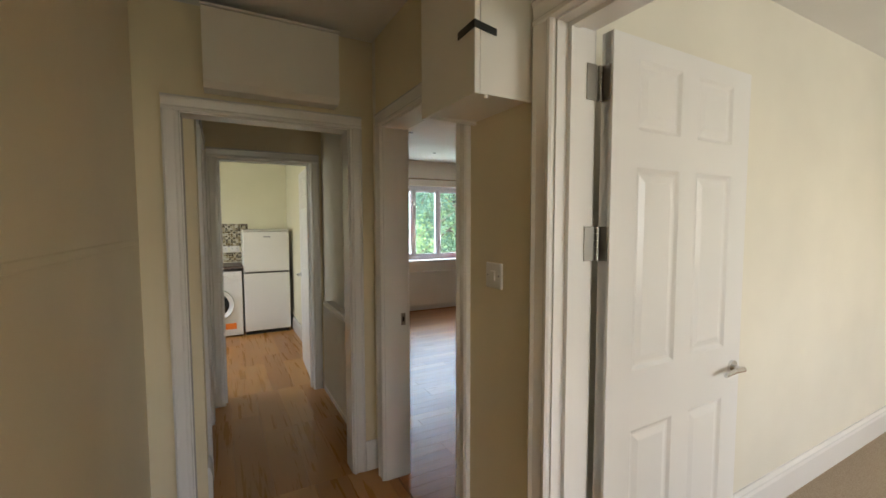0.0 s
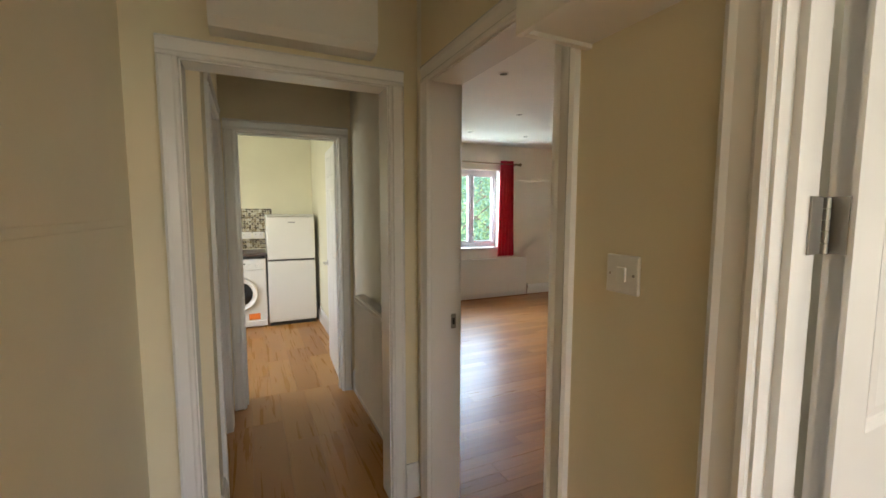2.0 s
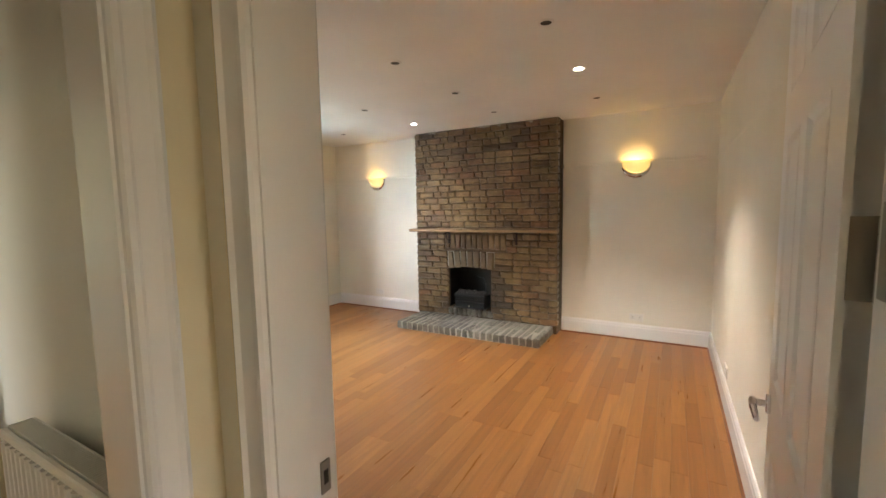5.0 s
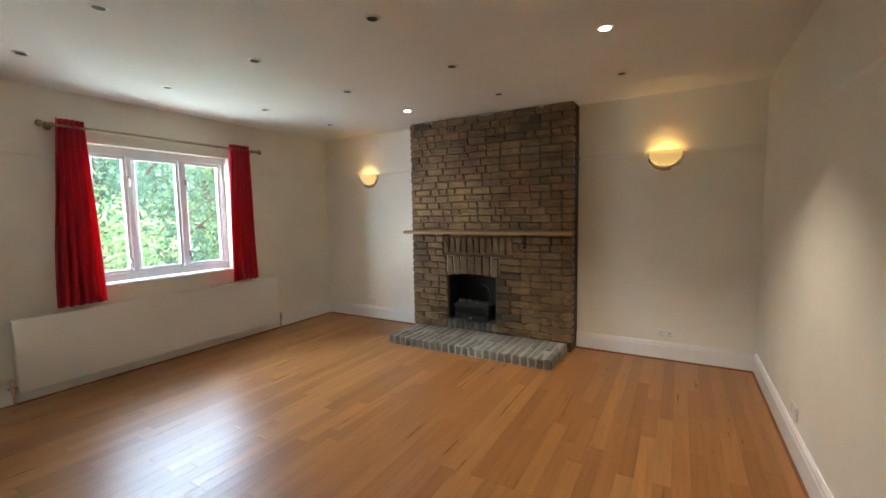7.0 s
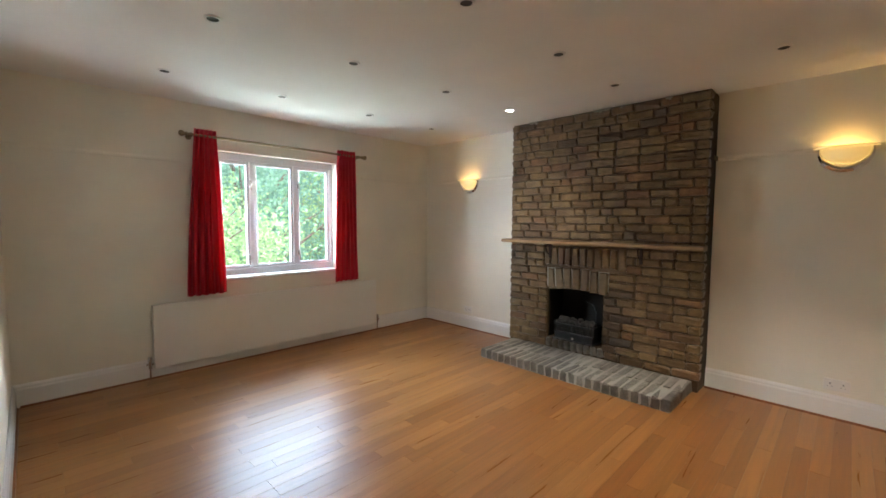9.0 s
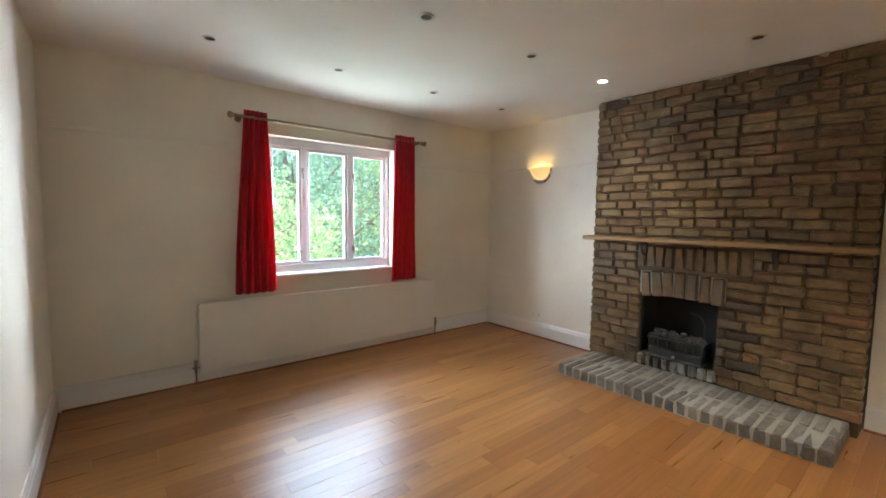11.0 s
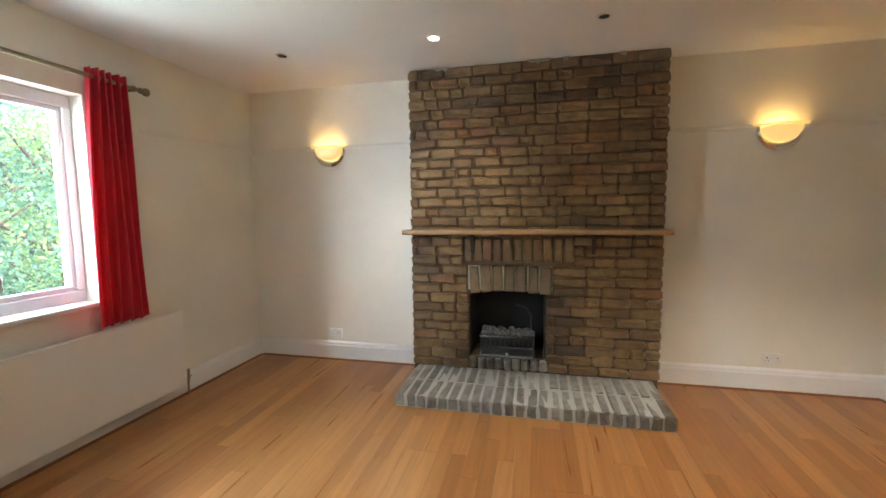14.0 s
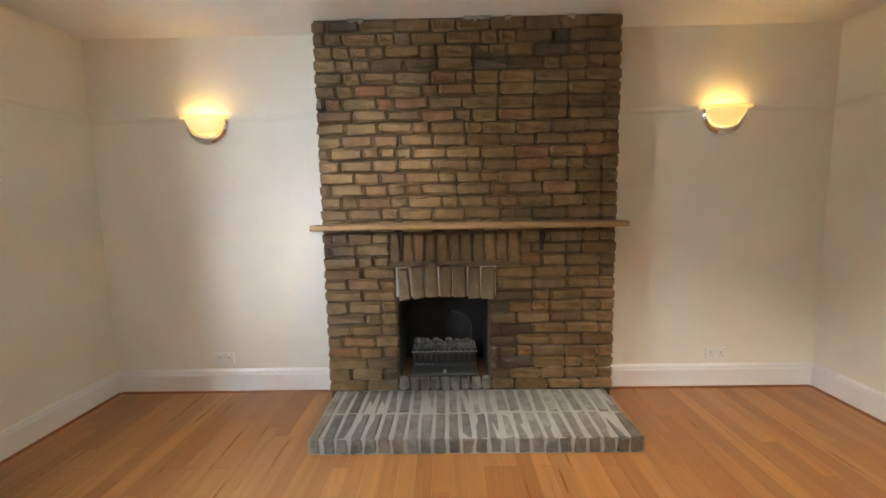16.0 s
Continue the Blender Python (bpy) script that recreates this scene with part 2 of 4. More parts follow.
def leafmat(name, a, b):
    m = material(name, a, 0.7)
    bsdf(m)["Specular IOR Level"].default_value = 0.15
    g = node(m, "ShaderNodeNewGeometry")
    wire(m, ramp(m, g.outputs["Random Per Island"], [(0.0, a), (1.0, b)]), bsdf(m)["Base Color"])
    t = node(m, "ShaderNodeBsdfTranslucent", Color=(*b, 1))
    s = node(m, "ShaderNodeMixShader", Fac=0.35)
    wire(m, m.node_tree.nodes["Principled BSDF"].outputs[0], s.inputs[1])
    wire(m, t.outputs[0], s.inputs[2])
    wire(m, s.outputs[0], m.node_tree.nodes["Material Output"].inputs[0])
    return m


LEAF_A = leafmat("lime_green_leaves", (0.15, 0.26, 0.11), (0.26, 0.38, 0.16))
LEAF_B = leafmat("deep_green_leaves", (0.09, 0.19, 0.13), (0.15, 0.27, 0.18))
LEAF_C = leafmat("blue_green_needles", (0.09, 0.19, 0.17), (0.14, 0.26, 0.23))
BARK = paint("bark", (0.12, 0.09, 0.065), 0.9, 0.4, 0.8)
GRASS = paint("lawn", (0.06, 0.12, 0.03), 0.95, 0.4, 0.5)


# ---- building helpers ----
def box(bm, x0, x1, y0, y1, z0, z1, bevel=0.0, segments=1):
    v = bmesh.ops.create_cube(bm, size=1.0)["verts"]
    for p in v:
        p.co = Vector(((x0 + x1) / 2 + p.co.x * (x1 - x0), (y0 + y1) / 2 + p.co.y * (y1 - y0), (z0 + z1) / 2 + p.co.z * (z1 - z0)))
    if bevel:
        edges = list({e for p in v for e in p.link_edges})
        bmesh.ops.bevel(bm, geom=edges, offset=bevel, segments=segments, affect="EDGES", profile=0.5)


def tube(bm, a, b, r, r2=None, n=16, caps=True):
    a, b = Vector(a), Vector(b)
    m = Matrix.Translation((a + b) / 2) @ (b - a).to_track_quat("Z", "Y").to_matrix().to_4x4()
    bmesh.ops.create_cone(bm, cap_ends=caps, segments=n, radius1=r, radius2=r if r2 is None else r2, depth=(b - a).length, matrix=m)


def prism(bm, outline, axis, a, b):
    """An outline of 2D points drawn along an axis from a to b."""
    def at(p, q):
        return {"x": (q, p[0], p[1]), "y": (p[0], q, p[1]), "z": (p[0], p[1], q)}[axis]
    lo = [bm.verts.new(at(p, a)) for p in outline]
    hi = [bm.verts.new(at(p, b)) for p in outline]
    k = len(outline)
    for i in range(k):
        bm.faces.new((lo[i], lo[(i + 1) % k], hi[(i + 1) % k], hi[i]))
    bm.faces.new(lo[::-1])
    bm.faces.new(hi)
    bmesh.ops.recalc_face_normals(bm, faces=bm.faces[:])


def lathe(bm, profile, n=24, m=Matrix()):
    """Turned shape: (radius, height) pairs about z."""
    rings = []
    for r, z in profile:
        rings.append([bm.verts.new(m @ Vector((r * math.cos(2 * math.pi * i / n), r * math.sin(2 * math.pi * i / n), z))) for i in range(n)])
    for p, q in zip(rings, rings[1:]):
        for i in range(n):
            bm.faces.new((p[i], p[(i + 1) % n], q[(i + 1) % n], q[i]))
    bmesh.ops.recalc_face_normals(bm, faces=bm.faces[:])


def finish(name, bm, mat, smooth=False):
    me = bpy.data.meshes.new(name)
    bm.to_mesh(me)
    bm.free()
    me.materials.append(mat)
    if smooth:
        me.shade_smooth()
        me.set_sharp_from_angle(angle=radians(40))
    return me


def part(name, bm, mat, parent, label="", smooth=False, m=None):
    ob = new(name, finish(name, bm, mat, smooth))
    ob.parent = parent
    if m is not None:
        ob.matrix_basis = m
    return tagged(ob, label)


def thing(name, label, category, m=None, group=""):
    ob = new(name)
    ob.empty_display_size = 0.1
    if m is not None:
        ob.matrix_basis = m
    return tagged(ob, label, category, group)


def bar(name, mat, parent, dims, bevel=0.0, label="", m=None, segments=1):
    bm = bmesh.new()
    box(bm, *dims, bevel, segments)
    return part(name, bm, mat, parent, label, False, m)


def structure(name, bm, mat, label=""):
    return tagged(new(name, finish(name, bm, mat)), label or name.replace("_", " "), "", "", "structure")


def wall(name, along, span, depth, height, holes, mat, label):
    """A wall with real openings. holes: (from, to, bottom, top) along it."""
    bm = bmesh.new()
    cuts = sorted({span[0], span[1], *[h[0] for h in holes], *[h[1] for h in holes]})
    for a, b in zip(cuts, cuts[1:]):
        gaps = sorted((h[2], h[3]) for h in holes if h[0] <= a and h[1] >= b)
        z = height[0]
        for g0, g1 in gaps + [(height[1], height[1])]:
            if g0 - z > 1e-4:
                box(bm, *((a, b, *depth) if along == "x" else (*depth, a, b)), z, g0)
            z = g1
    return structure(name, bm, mat, label)


# ---- rooms ----
H = 2.555
DOOR = 2.05
HX, LX0 = 0.862, 1.0                          # two faces of the wall between hall and living room
LX1, LY0, LY1 = 5.455, 1.74, 6.935
WX, WY = 1.12, 3.21                           # deeper part of the living room's west wall
HN, KS, KN = 2.935, 4.35, 7.22                # hall north wall, kitchen south wall, kitchen end wall
CX, CY0, CY1 = 5.225, 3.298, 5.263            # chimney breast: face and sides
WIN = (2.60, 3.935, 0.86, 2.145)

wall("wall_north", "x", (WX, 5.8), (LY1, LY1 + 0.28), (-0.1, H + 0.1), [WIN], WALL, "cream painted plaster wall with the window")
wall("wall_east_1", "y", (LY0, CY0), (LX1, LX1 + 0.3), (-0.1, H + 0.1), [], WALL, "cream painted plaster wall beside the chimney breast")
wall("wall_east_2", "y", (CY1, LY1), (LX1, LX1 + 0.3), (-0.1, H + 0.1), [], WALL, "cream painted plaster wall beside the chimney breast")
wall("wall_south", "x", (LX0, 5.8), (1.60, LY0), (-0.1, H + 0.1), [], WALL, "cream painted plaster wall between two rooms")
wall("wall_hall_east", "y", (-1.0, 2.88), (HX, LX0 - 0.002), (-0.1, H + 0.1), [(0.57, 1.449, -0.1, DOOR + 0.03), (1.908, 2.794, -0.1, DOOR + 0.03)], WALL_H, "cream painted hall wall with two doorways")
wall("wall_corridor_east_2", "y", (2.88, WY), (HX, LX0), (-0.1, H + 0.1), [], WALL, "cream painted wall between corridor and living room")
wall("wall_corridor_east", "y", (WY, 4.5), (HX, WX), (-0.1, H + 0.1), [], WALL, "cream painted wall between corridor and living room")
wall("wall_kitchen_east", "y", (4.5, KN + 0.2), (0.95, WX - 0.001), (-0.1, H + 0.1), [], WALL, "cream painted wall between kitchen and living room")
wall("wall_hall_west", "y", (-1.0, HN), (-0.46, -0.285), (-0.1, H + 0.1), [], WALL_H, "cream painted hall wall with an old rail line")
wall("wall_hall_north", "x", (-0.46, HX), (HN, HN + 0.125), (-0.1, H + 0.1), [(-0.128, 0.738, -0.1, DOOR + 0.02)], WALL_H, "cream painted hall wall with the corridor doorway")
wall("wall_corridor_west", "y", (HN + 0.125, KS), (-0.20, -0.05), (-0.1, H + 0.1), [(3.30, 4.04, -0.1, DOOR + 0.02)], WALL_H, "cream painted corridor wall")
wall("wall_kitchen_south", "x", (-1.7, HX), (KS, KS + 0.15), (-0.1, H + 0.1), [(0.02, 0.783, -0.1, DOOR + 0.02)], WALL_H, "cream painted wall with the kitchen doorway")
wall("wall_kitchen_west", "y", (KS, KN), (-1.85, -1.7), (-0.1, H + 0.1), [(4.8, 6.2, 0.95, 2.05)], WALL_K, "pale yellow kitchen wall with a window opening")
wall("wall_kitchen_north", "x", (-1.85, 0.95), (KN, KN + 0.2), (-0.1, H + 0.1), [], WALL_K, "pale yellow kitchen end wall")
wall("wall_hall_south", "x", (-0.46, 4.9), (-2.2, -2.05), (-0.1, H + 0.1), [(-0.15, 0.65, 0.9, 2.1), (2.1, 3.7, 0.9, 2.1)], WALL, "cream painted end wall")
wall("wall_bedroom_east", "y", (-2.05, 1.60), (4.75, 4.9), (-0.1, H + 0.1), [], WALL, "cream painted bedroom wall")
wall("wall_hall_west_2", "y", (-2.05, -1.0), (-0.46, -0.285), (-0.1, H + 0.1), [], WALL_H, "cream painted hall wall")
wall("wall_bedroom_west", "y", (-2.05, -1.0), (HX, LX0 - 0.002), (-0.1, H + 0.1), [], WALL, "cream painted bedroom wall")
wall("wall_cupboard_back", "y", (HN + 0.125, KS), (-0.95, -0.9), (-0.1, H + 0.1), [], WALL, "cream painted wall behind the corridor door")

# kitchen side of the shared wall, in the paler paint
bm = bmesh.new()
box(bm, 0.944, 0.9485, KS + 0.15, KN, 0, H)
structure("wall_kitchen_lining", bm, WALL_K, "pale yellow kitchen side wall")

bm = bmesh.new()
box(bm, -1.9, 5.8, -2.3, 7.45, H, H + 0.12)
structure("ceiling", bm, CEIL, "white painted plaster ceiling")
bm = bmesh.new()
box(bm, LX0 - 0.14, LX1 + 0.3, LY0, LY1, -0.2, -0.016)
structure("floor", bm, UNDER, "oiled oak strip floor of the living room")
bm = bmesh.new()
box(bm, -1.9, 0.858, -2.2, KN, -0.2, -0.014)
box(bm, 0.858, 0.95, KS + 0.15, KN, -0.2, -0.014)
structure("floor_hall", bm, UNDER, "laminate plank floor of hall and kitchen")
bm = bmesh.new()
box(bm, 0.93, 4.9, -2.2, 1.60, -0.2, 0.004)
structure("floor_bedroom", bm, CARPET, "beige carpet of the bedroom")

# skirting boards
SKIRT = [(0, 0), (0.022, 0), (0.022, 0.135), (0.017, 0.15), (0.017, 0.16), (0.008, 0.178), (0, 0.178)]


def skirting(name, axis, face, into, a, b, h=1.0):
    bm = bmesh.new()
    prism(bm, [(face + into * p, q * h) for p, q in SKIRT], axis, a, b)
    return structure(name, bm, GLOSS, "white gloss moulded skirting board")


skirting("baseboard_1", "x", LY1, -1, WX, LX1)
skirting("baseboard_2", "y", LX1, -1, LY0, CY0)
skirting("baseboard_3", "y", LX1, -1, CY1, LY1 - 0.023)
skirting("baseboard_4", "x", LY0, 1, 1.80, LX1 - 0.023)
skirting("baseboard_5", "y", WX, 1, WY, LY1 - 0.023)
skirting("baseboard_13", "y", LX0, 1, 2.87, WY)
skirting("baseboard_6", "x", 1.60, -1, 1.02, 4.75)
skirting("baseboard_7", "y", -0.285, 1, -2.05, HN)
skirting("baseboard_8", "y", -0.05, 1, HN + 0.14, 3.22)
skirting("baseboard_9", "y", 0.944, -1, KS + 0.16, KN - 0.006)
skirting("baseboard_10", "y", HX, -1, HN + 0.15, KS - 0.02)
skirting("baseboard_11", "y", HX, -1, 1.52, 1.86)
skirting("baseboard_12", "x", HN, -1, 0.79, HX)
# dark stained beading at the foot of the skirting
for i, (axis, face, into, a, b) in enumerate([("x", LY1 - 0.022, -1, WX + 0.04, LX1 - 0.03), ("y", LX1 - 0.022, -1, LY0 + 0.03, CY0), ("y", LX1 - 0.022, -1, CY1, LY1 - 0.04), ("x", LY0 + 0.022, 1, 1.82, LX1 - 0.03), ("y", WX + 0.022, 1, WY + 0.03, LY1 - 0.05)]):
    bm = bmesh.new()
    prism(bm, [(face, 0), (face + into * 0.014, 0), (face + into * 0.010, 0.010), (face, 0.014)], axis, a, b)
    structure("trim_beading_%d" % (i + 1), bm, QUAD, "dark stained quarter-round beading")


# faint ridge of a removed picture rail
def ridge(name, axis, face, into, a, b, z=2.005):
    bm = bmesh.new()
    prism(bm, [(face, z - 0.018), (face + into * 0.0035, z - 0.010), (face + into * 0.004, z + 0.006), (face, z + 0.020)], axis, a, b)
    structure(name, bm, WALL, "painted-over picture rail ridge in the plaster")


ridge("trim_1", "y", LX1, -1, LY0, CY0)
ridge("trim_2", "y", LX1, -1, CY1, LY1)
ridge("trim_3", "x", LY0, 1, LX0, LX1)
ridge("trim_4", "x", LY1, -1, 4.3, LX1)
ridge("trim_5", "x", LY1, -1, WX, 2.3)
bm = bmesh.new()
prism(bm, [(-0.285, 1.415), (-0.2825, 1.419), (-0.2825, 1.437), (-0.285, 1.441)], "y", -2.0, 2.90)
structure("trim_6", bm, WALL_H, "painted-over dado ridge in the hall plaster")

# ---- doorways: linings, stops, architraves ----
ARCH = [(0, 0), (0.072, 0), (0.072, 0.018), (0.062, 0.024), (0.052, 0.018), (0.022, 0.014), (0.014, 0.02), (0.004, 0.02), (0, 0.012)]


def doorway(name, along, lo, hi, top, d0, d1, sides, wide=1.0, stop=None):
    """Lining and architraves. lo, hi: clear opening; d0, d1: the wall's faces; sides: faces that carry an architrave."""
    frame_ob = tagged(new(name), "white gloss timber door lining with moulded architrave", "", "", "structure")

    def put(bmo, a0, a1, b0, b1, z0, z1):
        box(bmo, *((a0, a1, b0, b1) if along == "x" else (b0, b1, a0, a1)), z0, z1)
    for nm, args in (("jamb", (lo - 0.028, lo, d0 - 0.001, d1 + 0.001, 0, top)), ("jamb", (hi, hi + 0.028, d0 - 0.001, d1 + 0.001, 0, top)), ("head", (lo - 0.028, hi + 0.028, d0 - 0.001, d1 + 0.001, top, top + 0.028))):
        b = bmesh.new()
        put(b, *args)
        part(nm, b, GLOSS, frame_ob)
    if stop:
        s0, s1 = stop
        for args in ((lo, lo + 0.013, s0, s1, 0, top - 0.013), (hi - 0.013, hi, s0, s1, 0, top - 0.013), (lo, hi, s0, s1, top - 0.013, top)):
            b = bmesh.new()
            put(b, *args)
            part("door_stop", b, GLOSS, frame_ob)
    for face, into in sides:
        for s, e in ((-1, lo), (1, hi)):
            b = bmesh.new()
            pts = [(e + s * (0.006 + p * wide), face + into * q) for p, q in ARCH]
            if along == "y":
                pts = [(q, p) for p, q in pts]
            prism(b, pts, "z", 0, top + 0.006)
            part("architrave", b, GLOSS, frame_ob)
        b = bmesh.new()
        pts = [(face + into * q, top + 0.006 + p * wide) for p, q in ARCH]
        prism(b, pts, along, lo - 0.006 - 0.072 * wide, hi + 0.006 + 0.072 * wide)
        part("architrave_head", b, GLOSS, frame_ob)
    return frame_ob


doorway("door_frame_1", "x", -0.10, 0.71, DOOR - 0.01, HN, HN + 0.125, [(HN, -1), (HN + 0.125, 1)], 1.0)
lf = doorway("door_frame_2", "y", 1.937, 2.765, DOOR - 0.01, HX, LX0, [(HX, -1), (LX0, 1)], 1.08)
doorway("door_frame_3", "y", 0.60, 1.42, DOOR, HX, LX0, [(HX, -1), (LX0, 1)], 1.05, (0.90, 0.93))
doorway("door_frame_4", "x", 0.05, 0.755, DOOR - 0.02, KS, KS + 0.15, [(KS, -1), (KS + 0.15, 1)], 1.05, (KS + 0.05, KS + 0.08))
doorway("door_frame_5", "y", 3.33, 4.01, DOOR - 0.02, -0.20, -0.05, [(-0.05, 1)], 1.05)
for hz in (0.30, 1.457, 1.90):
    plate_ob = bar("hinge_plate", STEEL, lf, (0.915, 0.988, 1.937, 1.9395, hz - 0.052, hz + 0.052), 0, "steel hinge plate let into the door lining")
    for dz in (-0.032, 0.004, 0.036):
        bm = bmesh.new()
        tube(bm, (0.958, 1.9394, hz + dz), (0.958, 1.9404, hz + dz), 0.0055, n=10)
        part("screw", bm, IRON, plate_ob)


def door(name, label, width, height, m, handle_side=1, jamb=0.019):
    """Six-panel moulded leaf, hinge edge at x=0, faces at y=-0.02 and 0.02."""
    d = thing(name, label, "door", m)
    d["kind"] = "structure"
    b = bmesh.new()
    st, mid = 0.115, 0.095
    pw = (width - 2 * st - mid) / 2
    rows = [(0.22, 0.85), (1.04, 1.66), (1.77, height - 0.06)]
    cols = [(st, st + pw), (st + pw + mid, width - st)]
    box(b, 0, width, -0.011, 0.011, 0.0, height)
    for x0, x1 in ((0, st), (st + pw, st + pw + mid), (width - st, width)):
        box(b, x0, x1, -0.02, 0.02, 0.0, height)
    zs = [0.0] + [v for r_ in rows for v in r_] + [height]
    for x0, x1 in cols:
        for z0, z1 in zip(zs[0::2], zs[1::2]):
            box(b, x0, x1, -0.02, 0.02, z0, z1)
    leaf = part("leaf", b, DOORW, d)
    for x0, x1 in cols:
        for z0, z1 in rows:
            b = bmesh.new()
            for s in (-1, 1):
                # ogee rim falling into the recess, then a raised field
                def ring(inset, depth):
                    return [b.verts.new((x, s * depth, z)) for x, z in ((x0 + inset, z0 + inset), (x1 - inset, z0 + inset), (x1 - inset, z1 - inset), (x0 + inset, z1 - inset))]
                loops = [ring(0, 0.0205), ring(0.012, 0.0135), ring(0.02, 0.0128), ring(0.042, 0.018)]
                for p, q in zip(loops, loops[1:]):
                    for i in range(4):
                        b.faces.new((p[i], p[(i + 1) % 4], q[(i + 1) % 4], q[i]))
                b.faces.new(loops[-1])
            bmesh.ops.recalc_face_normals(b, faces=b.faces[:])
            part("panel", b, DOORW, leaf)
    for s in {"door_2": (1,), "door_4": ()}.get(name, (-1, 1)):
        b = bmesh.new()
        hx, hz = width - 0.055, 0.955
        tube(b, (hx, s * 0.0201, hz), (hx, s * 0.029, hz), 0.026, n=24)
        tube(b, (hx, s * 0.029, hz), (hx, s * 0.062, hz), 0.0095)
        tube(b, (hx + 0.008, s * 0.058, hz), (hx - 0.05, s * 0.06, hz + 0.004), 0.0105, 0.009)
        tube(b, (hx - 0.05, s * 0.06, hz + 0.004), (hx - 0.105, s * 0.054, hz - 0.006), 0.009, 0.007)
        part("lever_handle", b, CHROME, d, "chrome lever handle on a round rose", True)
    for hz in (0.29, 1.435, 1.895):
        b = bmesh.new()
        s = 1 if jamb > 0 else -1
        box(b, -0.003, 0.0, *sorted((-s * 0.012, s * 0.019)), hz - 0.05, hz + 0.05)
        if jamb > 0:
            box(b, -0.062, -0.024, *sorted((jamb, jamb - 0.003 * s)), hz - 0.05, hz + 0.05)
        box(b, -0.024, -0.001, *sorted((s * 0.015, jamb)), hz - 0.05, hz + 0.05) if jamb < 0 else None
        for q in range(5):
            tube(b, (-0.012, s * 0.016, hz - 0.05 + q * 0.02), (-0.012, s * 0.016, hz - 0.0315 + q * 0.02), 0.0065, n=12)
        for k in (-0.03, 0.0, 0.03):
            tube(b, (-0.0025, -0.004, hz + k), (-0.0035, -0.004, hz + k), 0.004, n=8)
        part("hinge", b, STEEL, d, "brushed steel butt hinge")
    return d


door("door_1", "open white six-panel bedroom door", 0.745, 2.035, pose(1.035, 1.401, 0.012, 0, 0, 0.5))
door("door_2", "open white six-panel living room door against the wall", 0.78, 2.03, pose(1.034, 1.940, 0.008, 0, 0, -6.0), 1, -0.022)
door("door_3", "open white six-panel kitchen door", 0.69, 2.02, pose(0.79, 4.535, 0.008, 0, 0, 87.0), 1, 0.024)
door("door_4", "closed white six-panel door in the corridor", 0.66, 2.02, pose(-0.10, 3.34, 0.008, 0, 0, 90))

# ---- window ----
win = tagged(new("window_1"), "white three-light casement window with brass-toned stays", "", "", "structure")
wx0, wx1, wz0, wz1 = WIN
FY = 7.035
for nm, d in (("window_frame", (wx0, wx1, FY, FY + 0.07, wz1 - 0.075, wz1)), ("window_frame", (wx0, wx1, FY, FY + 0.07, wz0 + 0.01, wz0 + 0.085)),
              ("window_frame", (wx0, wx0 + 0.05, FY, FY + 0.07, wz0 + 0.085, wz1 - 0.075)), ("window_frame", (wx1 - 0.05, wx1, FY, FY + 0.07, wz0 + 0.085, wz1 - 0.075)),
              ("mullion", (2.945, 2.998, FY, FY + 0.07, wz0 + 0.085, wz1 - 0.075)), ("mullion", (3.428, 3.480, FY, FY + 0.07, wz0 + 0.085, wz1 - 0.075))):
    bar(nm, UPVC, win, d, 0.006)
bar("window_sill", GLOSS, win, (wx0 - 0.02, wx1 + 0.02, LY1 - 0.03, FY + 0.002, wz0 - 0.022, wz0 + 0.008), 0.008, "white painted window board", None, 2)
for a, b in ((wx0 + 0.05, 2.945), (2.998, 3.428), (3.480, wx1 - 0.05)):
    bm = bmesh.new()
    z0, z1 = wz0 + 0.085, wz1 - 0.075
    for d in ((a, b, z0, z0 + 0.03), (a, b, z1 - 0.03, z1), (a, a + 0.028, z0 + 0.03, z1 - 0.03), (b - 0.028, b, z0 + 0.03, z1 - 0.03)):
        box(bm, d[0], d[1], FY + 0.012, FY + 0.055, d[2], d[3], 0.004)
    part("casement", bm, UPVC, win)
    pane = bar("pane", GLASS, win, (a + 0.028, b - 0.028, FY + 0.030, FY + 0.034, z0 + 0.03, z1 - 0.03))
    pane.visible_shadow = False
for x, z in ((2.93, 1.05), (3.495, 1.85), (3.495, 1.08), (2.955, 1.85)):
    bm = bmesh.new()
    box(bm, x - 0.009, x + 0.009, FY - 0.012, FY + 0.012, z - 0.03, z + 0.03, 0.003)
    box(bm, x - 0.006, x + 0.006, FY - 0.03, FY - 0.011, z - 0.075, z + 0.012, 0.003)
    part("window_catch", bm, STEEL, win, "small steel casement catch")

# ---- outside: lawn and trees ----
bm = bmesh.new()
box(bm, -400, 400, -300, 600, -3.4, -3.0)
structure("ground", bm, GRASS, "garden lawn beyond the window")


